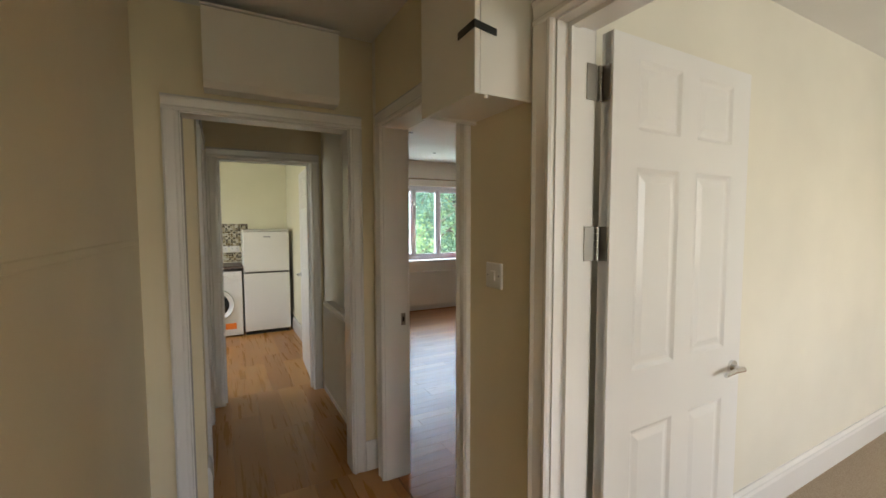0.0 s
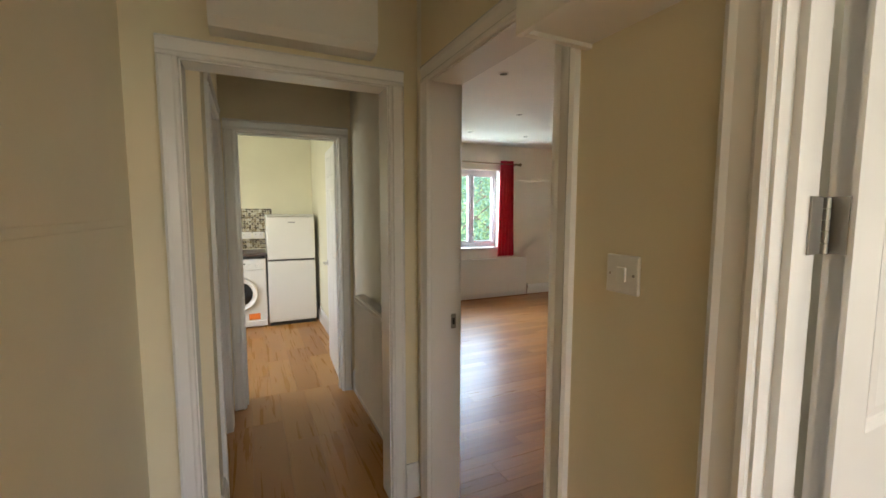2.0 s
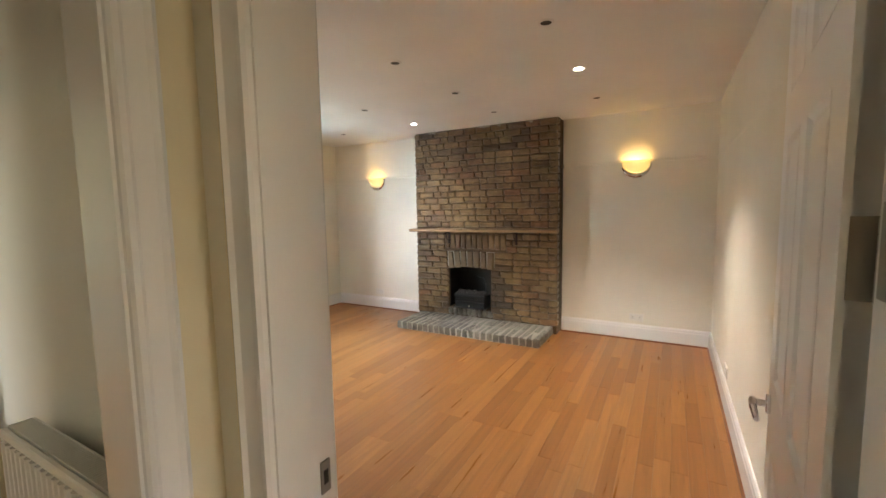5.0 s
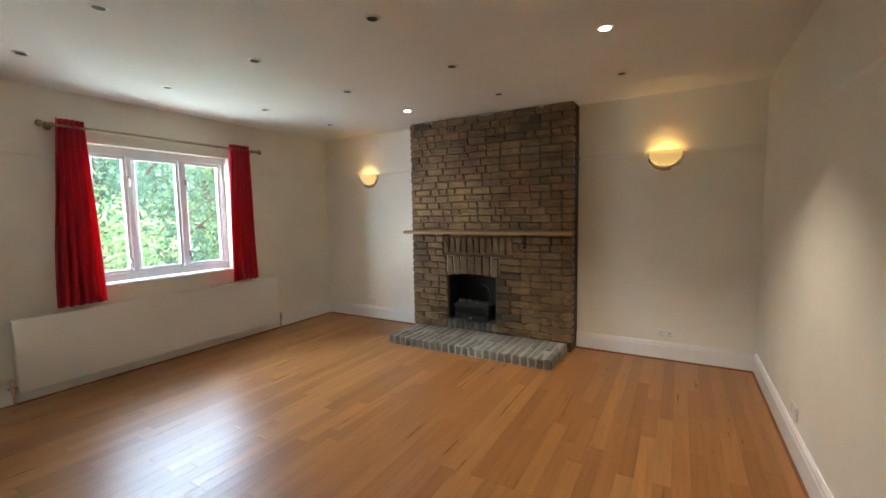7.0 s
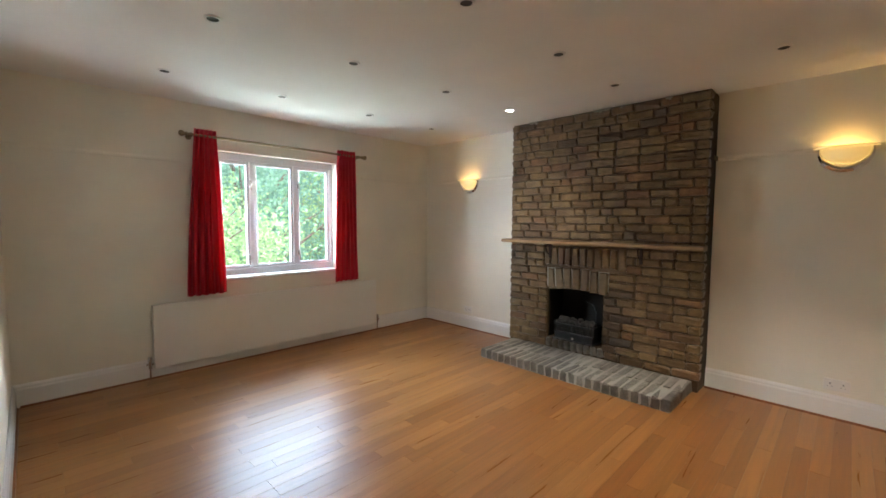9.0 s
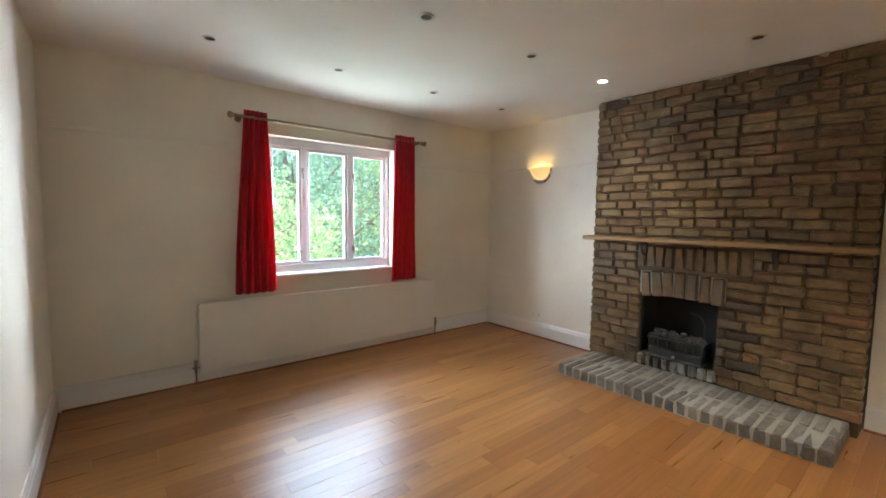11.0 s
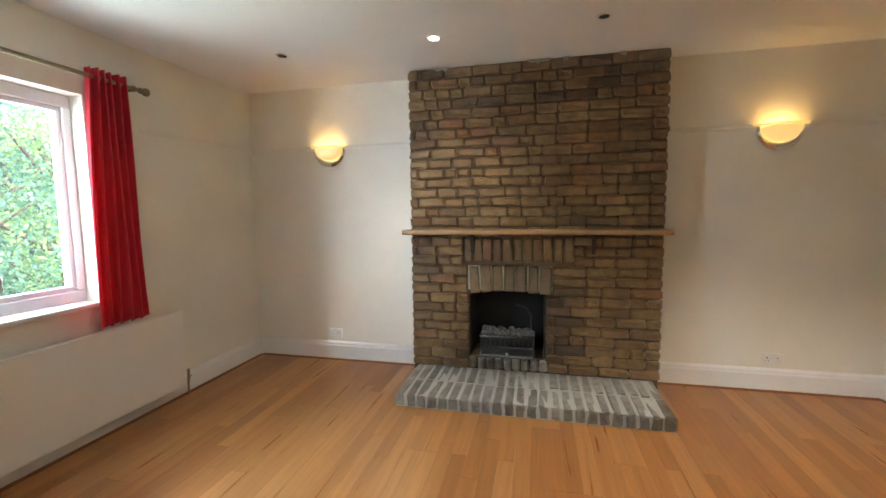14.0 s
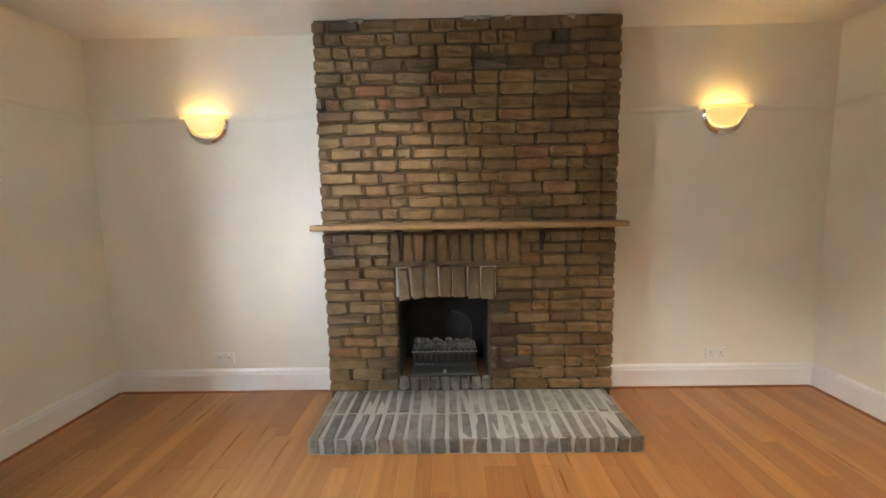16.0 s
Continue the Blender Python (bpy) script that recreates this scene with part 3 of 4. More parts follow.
def tree(name, label, x, y, height, spread, leaf, count, size, seed, cone=False):
    rnd = np.random.RandomState(seed)
    t = thing(name, label, "tree", pose(x, y, -3.0))
    bm = bmesh.new()
    k = 7
    pts = [Vector((0.25 * math.sin(i * 1.3 + seed) * i / k, 0.2 * math.cos(i * 1.7 + seed) * i / k, height * 0.85 * i / k)) for i in range(k + 1)]
    base = 0.04 * height
    for i in range(k):
        tube(bm, pts[i], pts[i + 1], base * (1 - i / (k + 1)), base * (1 - (i + 1) / (k + 1)), 10)
    centres = []
    limbs = 26
    for i in range(limbs):
        h = 0.16 + 0.80 * (i + 0.5) / limbs
        a = i * 2.4 + rnd.uniform(-0.4, 0.4)
        w = spread * ((1.05 - h) if cone else (0.45 + 0.75 * math.sin(math.pi * min(1, h * 0.95)))) * rnd.uniform(0.7, 1.12)
        foot = pts[min(k, int(h * 0.8 * k))]
        tip = Vector((w * math.cos(a), w * math.sin(a), height * (h + (-0.02 if cone else 0.06))))
        tube(bm, foot, tip, base * 0.28, base * 0.06, 6)
        for q in (0.4, 0.6, 0.8, 1.0):
            centres.append(foot.lerp(tip, q) + Vector(rnd.normal(0, 0.16 * spread, 3)))
    part("trunk", bm, BARK, t, "", True)
    c = np.array(centres)[rnd.randint(0, len(centres), count)]
    p = c + rnd.normal(0, 1, (count, 3)) * (0.17 * spread, 0.17 * spread, 0.11 * spread)
    u = rnd.normal(0, 1, (count, 3))
    u /= np.linalg.norm(u, axis=1)[:, None]
    w = np.cross(u, rnd.normal(0, 1, (count, 3)))
    w /= np.linalg.norm(w, axis=1)[:, None]
    s = size * rnd.uniform(0.6, 1.4, (count, 1))
    quad = np.stack([p - u * s, p + w * s * 0.5, p + u * s, p - w * s * 0.5], 1).reshape(-1, 3)
    me = bpy.data.meshes.new("crown")
    me.from_pydata(quad.tolist(), [], (np.arange(count * 4).reshape(-1, 4)).tolist())
    me.materials.append(leaf)
    ob = new("crown", me)
    ob.parent = t
    return t


tree("broadleaf_tree", "broad garden tree with lime green leaves", 3.2, 14.5, 5.6, 2.3, LEAF_A, 30000, 0.057, 3)
tree("broadleaf_tree", "spreading garden tree with pale green leaves", 0.4, 15.5, 7.4, 2.8, LEAF_A, 30000, 0.062, 4)
tree("broadleaf_tree", "tall garden tree with deep green leaves", 6.8, 18.0, 8.6, 3.1, LEAF_B, 28000, 0.068, 5)
tree("conifer_tree", "tall dark conifer behind the garden trees", 4.4, 21.0, 10.0, 3.0, LEAF_C, 28000, 0.068, 6, True)
tree("conifer_tree", "tall blue-green conifer at the garden end", 9.8, 22.0, 10.5, 3.4, LEAF_C, 24000, 0.073, 7, True)
tree("broadleaf_tree", "wide garden tree with deep green leaves", -3.6, 19.0, 8.6, 3.6, LEAF_B, 24000, 0.073, 8)
tree("broadleaf_tree", "wide garden tree with pale green leaves", 12.5, 19.5, 8.0, 3.6, LEAF_A, 24000, 0.073, 9)
tree("broadleaf_tree", "far garden tree with deep green leaves", 1.0, 25.0, 9.5, 4.0, LEAF_B, 20000, 0.088, 10)
tree("broadleaf_tree", "far garden tree with deep green leaves", 15.5, 27.0, 10.0, 4.5, LEAF_B, 20000, 0.094, 11)
tree("shrub", "round lime green garden shrub", 5.6, 15.0, 4.0, 1.5, LEAF_A, 18000, 0.047, 12)


# far woodland behind the garden
rnd = np.random.RandomState(21)
count = 42000
px = rnd.uniform(-22, 46, count)
top = 5.6 + 1.6 * np.sin(px * 0.55) + 1.0 * np.sin(px * 1.37 + 1) + 0.6 * np.sin(px * 3.1)
pz = -3.0 + (top + 3.0) * rnd.uniform(0, 1, count) ** 0.8
py = 33 + rnd.uniform(-2.2, 2.2, count) + 1.2 * np.sin(px * 0.9) + 0.8 * np.sin(pz * 1.7 + px)
p = np.stack([px, py, pz], 1)
u = rnd.normal(0, 1, (count, 3))
u /= np.linalg.norm(u, axis=1)[:, None]
w = np.cross(u, rnd.normal(0, 1, (count, 3)))
w /= np.linalg.norm(w, axis=1)[:, None]
quad = np.stack([p - u * 0.3, p + w * 0.17, p + u * 0.3, p - w * 0.17], 1).reshape(-1, 3)
me = bpy.data.meshes.new("woodland")
me.from_pydata(quad.tolist(), [], (np.arange(count * 4).reshape(-1, 4)).tolist())
me.materials.append(LEAF_C)
tagged(new("woodland", me), "belt of far blue-green trees behind the garden", "trees", "", "stuff")


# ---- living room: curtains, rod ----
def curtain(label, top, bottom, z0, z1, seed):
    t = thing("curtain", label, "curtain", None, "pair of curtains")
    bm = bmesh.new()
    nu, nv, grid = 60, 26, []
    folds = 5.0
    for j in range(nv + 1):
        v = j / nv
        x0, x1 = [bottom[i] + (top[i] - bottom[i]) * v ** 1.3 for i in (0, 1)]
        row = []
        for i in range(nu + 1):
            u = i / nu
            amp = 0.034 * (0.85 + 0.25 * math.sin(seed + 3 * v))
            y = 6.835 - amp * math.cos(2 * math.pi * folds * u + 0.5 * math.sin(3 * v + seed)) + 0.008 * math.sin(9 * u + 5 * v + seed)
            x = x0 + (x1 - x0) * u + 0.006 * math.sin(2 * math.pi * folds * 2 * u + seed + 2 * v)
            z = z0 + (z1 - z0) * v + (0.012 * math.cos(2 * math.pi * folds * u) if j in (0,) else 0)
            row.append(bm.verts.new((x, y, z)))
        grid.append(row)
    for j in range(nv):
        for i in range(nu):
            bm.faces.new((grid[j][i], grid[j][i + 1], grid[j + 1][i + 1], grid[j + 1][i]))
    ob = part("drape", bm, RED, t, "", True)
    so = ob.modifiers.new("cloth", "SOLIDIFY")
    so.thickness = 0.003
    return t


curtain("red cloth curtain hanging from the pole over the radiator", (2.385, 2.565), (2.285, 2.615), 0.735, 2.305, 1.0)
curtain("narrow red cloth curtain at the window's far side", (3.90, 4.115), (3.84, 4.165), 0.72, 2.295, 4.0)
rod = thing("curtain_pole", "antique brass curtain pole with ball finials", "curtain pole")
bm = bmesh.new()
tube(bm, (2.33, 6.835, 2.245), (4.23, 6.835, 2.245), 0.0125)
part("pole", bm, BRONZE, rod, "", True)
for x, s in ((2.33, -1), (4.23, 1)):
    bm = bmesh.new()
    lathe(bm, [(0.013, 0), (0.019, 0.004), (0.019, 0.012), (0.011, 0.018), (0.022, 0.032), (0.028, 0.046), (0.025, 0.06), (0.012, 0.070), (0.001, 0.072)], 20, pose(x, 6.835, 2.245, 0, 90 * s, 0))
    part("finial", bm, BRONZE, rod, "", True)
for x in (2.36, 4.19):
    bm = bmesh.new()
    tube(bm, (x, 6.93, 2.235), (x, 6.84, 2.235), 0.008)
    tube(bm, (x, 6.934, 2.235), (x, 6.926, 2.235), 0.026, n=20)
    tube(bm, (x - 0.006, 6.835, 2.245), (x + 0.006, 6.835, 2.245), 0.019, n=20)
    part("bracket", bm, BRONZE, rod, "", True)

# ---- radiators ----


def valve(parent, x, y, z, m=None):
    bm = bmesh.new()
    tube(bm, (x, y, 0.0), (x, y, z - 0.03), 0.0075)
    tube(bm, (x, y, z - 0.04), (x, y, z + 0.03), 0.014)
    tube(bm, (x, y, z + 0.03), (x, y, z + 0.065), 0.019, 0.016, 20)
    tube(bm, (x - 0.03, y, z), (x + 0.03, y, z), 0.010)
    part("valve", bm, CHROME, parent, "chrome radiator valve on a pipe tail", True, m)


rad = thing("radiator", "long flat-fronted white panel radiator under the window", "radiator")
bm = bmesh.new()
box(bm, 2.015, 4.46, 6.848, 6.860, 0.10, 0.685, 0.005, 2)
part("front_panel", bm, RADW, rad)
for x in (2.017, 4.446):
    bar("side_panel", RADW, rad, (x, x + 0.012, 6.861, 6.905, 0.11, 0.68), 0.003)
bm = bmesh.new()
box(bm, 2.03, 4.445, 6.862, 6.868, 0.672, 0.682)
box(bm, 2.03, 4.445, 6.898, 6.904, 0.672, 0.682)
for i in range(120):
    x = 2.04 + i * 0.02
    box(bm, x, x + 0.008, 6.868, 6.898, 0.673, 0.681)
part("top_grille", bm, RADW, rad)
bar("back_panel", RADW, rad, (2.05, 4.42, 6.906, 6.912, 0.12, 0.67), 0.002)
for x in (2.3, 4.1):
    bar("wall_bracket", STEEL, rad, (x, x + 0.03, 6.9125, 6.934, 0.2, 0.6), 0.002)
valve(rad, 1.985, 6.875, 0.15)
valve(rad, 4.492, 6.875, 0.15)

rad2 = thing("radiator", "tall ribbed white double panel radiator in the corridor", "radiator", pose(0.052, 0.1, 0))
bm = bmesh.new()
ry0, ry1, rz0, rz1 = 3.07, 3.76, 0.20, 0.89
pts = []
ribs = 18
step = (ry1 - ry0 - 0.04) / ribs
pts.append((0.700, ry0))
for i in range(ribs):
    y = ry0 + 0.02 + i * step
    pts += [(0.700, y), (0.690, y + 0.25 * step), (0.690, y + 0.6 * step), (0.700, y + 0.85 * step)]
pts += [(0.700, ry1), (0.712, ry1), (0.712, ry0)]
prism(bm, pts, "z", rz0 + 0.03, rz1 - 0.03)
box(bm, 0.697, 0.715, ry0, ry1, rz1 - 0.031, rz1 - 0.004, 0.004)
box(bm, 0.697, 0.715, ry0, ry1, rz0 + 0.003, rz0 + 0.031, 0.004)
part("front_panel", bm, RADW, rad2, "ribbed white steel panel")
bar("back_panel", RADW, rad2, (0.775, 0.785, ry0, ry1, rz0, rz1 - 0.01), 0.003)
for y in (ry0, ry1 - 0.008):
    bar("side_panel", RADW, rad2, (0.7155, 0.7745, y, y + 0.008, rz0 + 0.02, rz1 - 0.001), 0.002)
bm = bmesh.new()
for i in range(60):
    y = ry0 + 0.012 + i * (ry1 - ry0 - 0.03) / 60
    box(bm, 0.716, 0.774, y, y + 0.006, rz1 - 0.008, rz1 - 0.002)
box(bm, 0.7155, 0.7185, ry0 + 0.008, ry1 - 0.008, rz1 - 0.012, rz1)
box(bm, 0.7715, 0.7745, ry0 + 0.008, ry1 - 0.008, rz1 - 0.012, rz1)
part("top_grille", bm, RADW, rad2)
bar("wall_bracket", STEEL, rad2, (0.7855, 0.8095, 3.3, 3.33, 0.25, 0.6), 0.002)
bm = bmesh.new()
tube(bm, (0.745, 3.045, 0.0), (0.745, 3.045, 0.21), 0.0075)
tube(bm, (0.745, 3.03, 0.23), (0.745, 3.075, 0.23), 0.012)
tube(bm, (0.745, 3.045, 0.20), (0.745, 3.045, 0.28), 0.015)
part("valve", bm, CHROME, rad2, "chrome radiator valve on a pipe tail", True)

# ---- ceiling spotlights ----
SPOTS = [(1.93, 2.79), (2.79, 2.79), (3.69, 2.785), (4.63, 2.80), (1.98, 3.89), (2.86, 3.88), (3.755, 3.865), (4.615, 3.845),
         (2.02, 4.99), (2.91, 4.975), (3.805, 4.945), (4.66, 4.90), (2.02, 6.12), (2.90, 6.10), (3.81, 6.07), (4.683, 6.042)]
proto = {}
for lit in (False, True):
    t = thing("ceiling_spotlight", ("lit" if lit else "unlit") + " recessed spotlight with a chrome rim in the ceiling", "spotlight", None, "ceiling spotlights")
    bm = bmesh.new()
    lathe(bm, [(0.028, 0.0), (0.032, -0.006), (0.040, -0.006), (0.045, -0.002), (0.045, 0.0), (0.028, 0.0)], 28)
    part("rim", bm, RIM, t, "satin chrome rim", True)
    bm = bmesh.new()
    lathe(bm, [(0.031, -0.0045), (0.021, -0.002), (0.0005, -0.0012)], 24)
    part("bulb", bm, LITBULB if lit else DARK, t, "glowing bulb" if lit else "dark unlit bulb", True)
    proto[lit] = t
used = {False: False, True: False}
LIT = {(3.69, 2.785), (4.66, 4.90)}
for x, y in SPOTS:
    lit = (x, y) in LIT
    if used[lit]:
        copy_thing(proto[lit], pose(x, y, H))
    else:
        proto[lit].matrix_basis = pose(x, y, H)
        used[lit] = True
for x, y, watts in ((3.69, 2.785, 16.0), (4.66, 4.90, 4.5)):
    lamp("spot_beam", "SPOT", look((x, y, H - 0.02), (x, y, 0)), watts, (1.0, 0.89, 0.75), radius=0.03, cone=100)

# ---- wall lights ----
for y in (6.10, 2.50):
    t = thing("wall_light", "lit half-moon frosted glass wall light with a chrome crescent", "wall light", pose(LX1, y, 2.01), "wall lights by the chimney")
    bm = bmesh.new()
    n, k, R = 24, 10, 0.135
    shell = []
    for j in range(k + 1):
        e = math.pi / 2 * j / k
        shell.append([bm.verts.new((-0.10 * math.cos(e) * math.sin(math.pi * i / n) - 0.008, R * math.cos(e) * math.cos(math.pi * i / n), -0.118 * math.sin(e))) for i in range(n + 1)])
    for p, q in zip(shell, shell[1:]):
        for i in range(n):
            if (q[i].co - q[i + 1].co).length > 1e-6:
                bm.faces.new((p[i], p[i + 1], q[i + 1], q[i]))
            else:
                bm.faces.new((p[i], p[i + 1], q[i]))
    bmesh.ops.remove_doubles(bm, verts=bm.verts[:], dist=1e-5)
    bowl = part("shade", bm, FROST, t, "glowing frosted glass half bowl", True)
    so = bowl.modifiers.new("glass", "SOLIDIFY")
    so.thickness = 0.004
    bm = bmesh.new()
    rim = [(-0.009, 0.175), (-0.009, -0.175)]
    out = [(-0.009 - 0.125 * math.sin(math.pi * i / n), 0.175 * math.cos(math.pi * i / n)) for i in range(n + 1)]
    inn = [(-0.009 - 0.108 * math.sin(math.pi * i / n), 0.135 * math.cos(math.pi * i / n)) for i in range(n + 1)]
    prism(bm, out + inn[::-1], "z", -0.003, 0.005)
    part("rim", bm, FROST, t, "glass lip")
    bm = bmesh.new()
    rows = []
    for i in range(n + 1):
        a = math.pi + math.pi * i / n
        w = 0.042 * math.sin(math.pi * (0.12 + 0.76 * i / n))
        c, s = math.cos(a), math.sin(a)
        rows.append([bm.verts.new((x, (0.132 + r_) * c, (0.132 + r_) * s - 0.006)) for x, r_ in ((-0.002, 0.0), (-0.022, 0.004), (-0.026, w * 0.5), (-0.014, w), (-0.002, w))])
    for p, q in zip(rows, rows[1:]):
        for i in range(4):
            bm.faces.new((p[i], p[i + 1], q[i + 1], q[i]))
    bmesh.ops.recalc_face_normals(bm, faces=bm.faces[:])
    part("crescent", bm, CHROME, t, "chrome crescent", True)
    bar("back_plate", CHROME, t, (-0.012, -0.0005, -0.06, 0.06, -0.10, -0.01), 0.003)
    lamp("wall_light_bulb", "POINT", pose(LX1 - 0.085, y, 1.97), 0.15, (1.0, 0.62, 0.22), radius=0.025)


# ---- sockets and switches ----
def plate(name, label, category, m, width, parts, face=BOXW):
    """Faceplate lying in xz at y=0, facing -y."""
    t = thing(name, label, category, m)
    bar("faceplate", face, t, (-width / 2, width / 2, -0.009, 0, -0.043, 0.043), 0.003, "", None, 2)
    for nm, mat, d in parts:
        bar(nm, mat, t, d, 0.001)
    return t


def pins(cx):
    return [("socket_hole", BLACK, (cx - 0.004, cx + 0.004, -0.0098, -0.0088, 0.004, 0.014)), ("socket_hole", BLACK, (cx - 0.015, cx - 0.008, -0.0098, -0.0088, -0.016, -0.012)),
            ("socket_hole", BLACK, (cx + 0.008, cx + 0.015, -0.0098, -0.0088, -0.016, -0.012)), ("rocker", PLASTIC, (cx - 0.006, cx + 0.006, -0.013, -0.0088, 0.020, 0.034))]


for y, z in ((6.11, 0.26), (2.46, 0.255)):
    plate("wall_socket", "white plastic double wall socket above the skirting", "socket", pose(LX1, y, z, 0, 0, -90), 0.146, pins(-0.036) + pins(0.036))
plate("wall_socket", "white plastic double wall socket above the skirting", "socket", pose(4.05, LY0, 0.26, 0, 0, 180), 0.146, pins(-0.036) + pins(0.036))
plate("light_switch", "white plastic fused switch plate on the hall wall", "switch", pose(HX, 1.697, 1.332, 0, 0, -90), 0.086,
      [("rocker", PLASTIC, (-0.012, 0.012, -0.013, -0.0088, -0.016, 0.016)), ("screw", STEEL, (-0.034, -0.028, -0.0102, -0.0088, -0.003, 0.003)), ("screw", STEEL, (0.028, 0.034, -0.0102, -0.0088, -0.003, 0.003))], BOXW)
plate("light_switch", "white plastic light switch in the corridor", "switch", pose(-0.05, 4.18, 1.15, 0, 0, 90), 0.086, [("rocker", PLASTIC, (-0.006, 0.006, -0.013, -0.0088, -0.012, 0.012))])
bm = bmesh.new()
box(bm, 0.962, 0.987, 2.7605, 2.7645, 0.915, 0.985)
st = tagged(new("strike_plate", finish("strike_plate", bm, STEEL)), "steel strike plate on the door lining", "strike plate")
bm = bmesh.new()
box(bm, 0.968, 0.980, 2.7595, 2.7605, 0.935, 0.965)
part("latch_hole", bm, BLACK, st)
sp = thing("stub_of_rail", "small painted stub of old picture rail by the brickwork", "rail stub")
bar("stub", BRICK_ARCH, sp, (5.30, 5.40, CY0 - 0.024, CY0 - 0.0145, 1.98, 2.02), 0.003)

# ---- hall: cupboard and meter box ----
cup = thing("wall_cupboard", "white melamine wall cupboard high on the hall wall", "cupboard")
C0, C1, CZ = 1.512, 1.832, 1.855
bm = bmesh.new()
box(bm, 0.676, HX - 0.0005, C0, C0 + 0.016, CZ, H - 0.003)
box(bm, 0.676, HX - 0.0005, C1 - 0.016, C1, CZ, H - 0.003)
box(bm, 0.676, HX - 0.0005, C0 + 0.016, C1 - 0.016, CZ + 0.01, CZ + 0.026)
box(bm, 0.853, HX - 0.0005, C0 + 0.016, C1 - 0.016, CZ + 0.026, H - 0.003)
part("body", bm, BOXW, cup)
bar("door", BOXW, cup, (0.656, 0.673, C0 - 0.003, C1 + 0.003, CZ - 0.002, H - 0.006), 0.0015)
bm = bmesh.new()
tube(bm, (0.70, C0 + 0.008, CZ - 0.009), (0.70, C0 + 0.008, CZ + 0.0001), 0.006, n=14)
part("foot_plug", bm, PLASTIC, cup)
bm = bmesh.new()
prism(bm, [(0.654, 2.022), (0.654, 2.042), (0.725, 2.030), (0.725, 2.012)], "y", C0 - 0.0065, C0 - 0.0035)
prism(bm, [(C0 - 0.0065, 2.022), (C0 - 0.0065, 2.042), (C0 + 0.08, 2.038), (C0 + 0.08, 2.018)], "x", 0.6525, 0.6555)
tagged(new("black_tape", finish("black_tape", bm, TAPE)), "strip of black tape round the cupboard corner", "tape")

mb = thing("meter_box", "white boxed-in panel above the corridor doorway", "meter box")
bm = bmesh.new()
prism(bm, [(HN - 0.0005, 2.145), (2.835, 2.145), (2.81, 2.175), (2.81, 2.508), (HN - 0.0005, 2.52)], "x", 0.003, 0.636)
part("casing", bm, BOXW, mb)
bm = bmesh.new()
prism(bm, [(HN - 0.0005, 2.525), (2.802, 2.512), (2.802, 2.522), (HN - 0.0005, 2.536)], "x", 0.0, 0.639)
part("lid", bm, BOXW, mb)

# ---- kitchen ----
KITCHEN = pose(0.308 - 0.256 * 1.04, 6.633 - 6.355 * 1.04, 0) @ Matrix.Diagonal((1.04, 1.04, 1.045, 1.0))
fr = thing("fridge_freezer", "white upright fridge freezer standing on the kitchen floor", "fridge", KITCHEN)
bar("body", ENAMEL, fr, (0.258, 0.812, 6.405, 6.90, 0.03, 1.345), 0.008, "", None, 2)
bar("door", ENAMEL, fr, (0.256, 0.814, 6.355, 6.400, 0.045, 0.795), 0.012, "white fridge door", None, 3)
bar("door", ENAMEL, fr, (0.256, 0.814, 6.355, 6.400, 0.815, 1.335), 0.012, "white freezer door", None, 3)
bar("top_cap", ENAMEL, fr, (0.255, 0.815, 6.352, 6.9, 1.3455, 1.362), 0.006)
bar("handle_lip", PLASTIC, fr, (0.27, 0.80, 6.349, 6.3545, 0.765, 0.782), 0.002)
bar("gasket", DARK, fr, (0.262, 0.808, 6.37, 6.404, 0.797, 0.813))
bar("badge", GREYTXT, fr, (0.50, 0.585, 6.3525, 6.3545, 1.262, 1.274))
bar("plinth", BLACK, fr, (0.265, 0.805, 6.38, 6.86, 0.0, 0.0295))

wm = thing("washing_machine", "white front-loading washing machine under the worktop", "washing machine", KITCHEN)
bar("body", ENAMEL, wm, (-0.36, 0.235, 6.37, 6.88, 0.012, 0.835), 0.008, "", None, 2)
bar("control_panel", ENAMEL, wm, (-0.355, 0.23, 6.360, 6.3695, 0.70, 0.825), 0.004)
bar("drawer", PLASTIC, wm, (-0.345, -0.17, 6.355, 6.3595, 0.715, 0.815), 0.003)
bm = bmesh.new()
lathe(bm, [(0.13, 0.0), (0.165, 0.012), (0.178, 0.03), (0.19, 0.034), (0.2, 0.016), (0.2, 0.0)], 40, pose(-0.06, 6.369, 0.42, 90, 0, 0))
ring = part("porthole", bm, ENAMEL, wm, "white porthole ring", True)
bm = bmesh.new()
lathe(bm, [(0.14, 0.006), (0.11, 0.03), (0.06, 0.042), (0.0005, 0.045)], 32, pose(-0.06, 6.369, 0.42, 90, 0, 0))
part("door_glass", bm, DOORGLASS, wm, "dark porthole glass", True)
for x in (0.055, 0.14):
    bm = bmesh.new()
    tube(bm, (x, 6.3598, 0.755), (x, 6.342, 0.755), 0.022, 0.019, 20)
    part("knob", bm, PLASTIC, wm, "", True)
bar("display", DARK, wm, (-0.03, 0.01, 6.3575, 6.3595, 0.77, 0.785))
bar("sticker", ORANGE, wm, (0.03, 0.155, 6.3675, 6.3695, 0.10, 0.175), 0, "orange printed energy sticker")
bar("kick_panel", PLASTIC, wm, (-0.355, 0.23, 6.362, 6.3695, 0.02, 0.085), 0.003)
wt = tagged(new("worktop"), "dark speckled worktop along the kitchen wall", "worktop")
wt.matrix_basis = KITCHEN
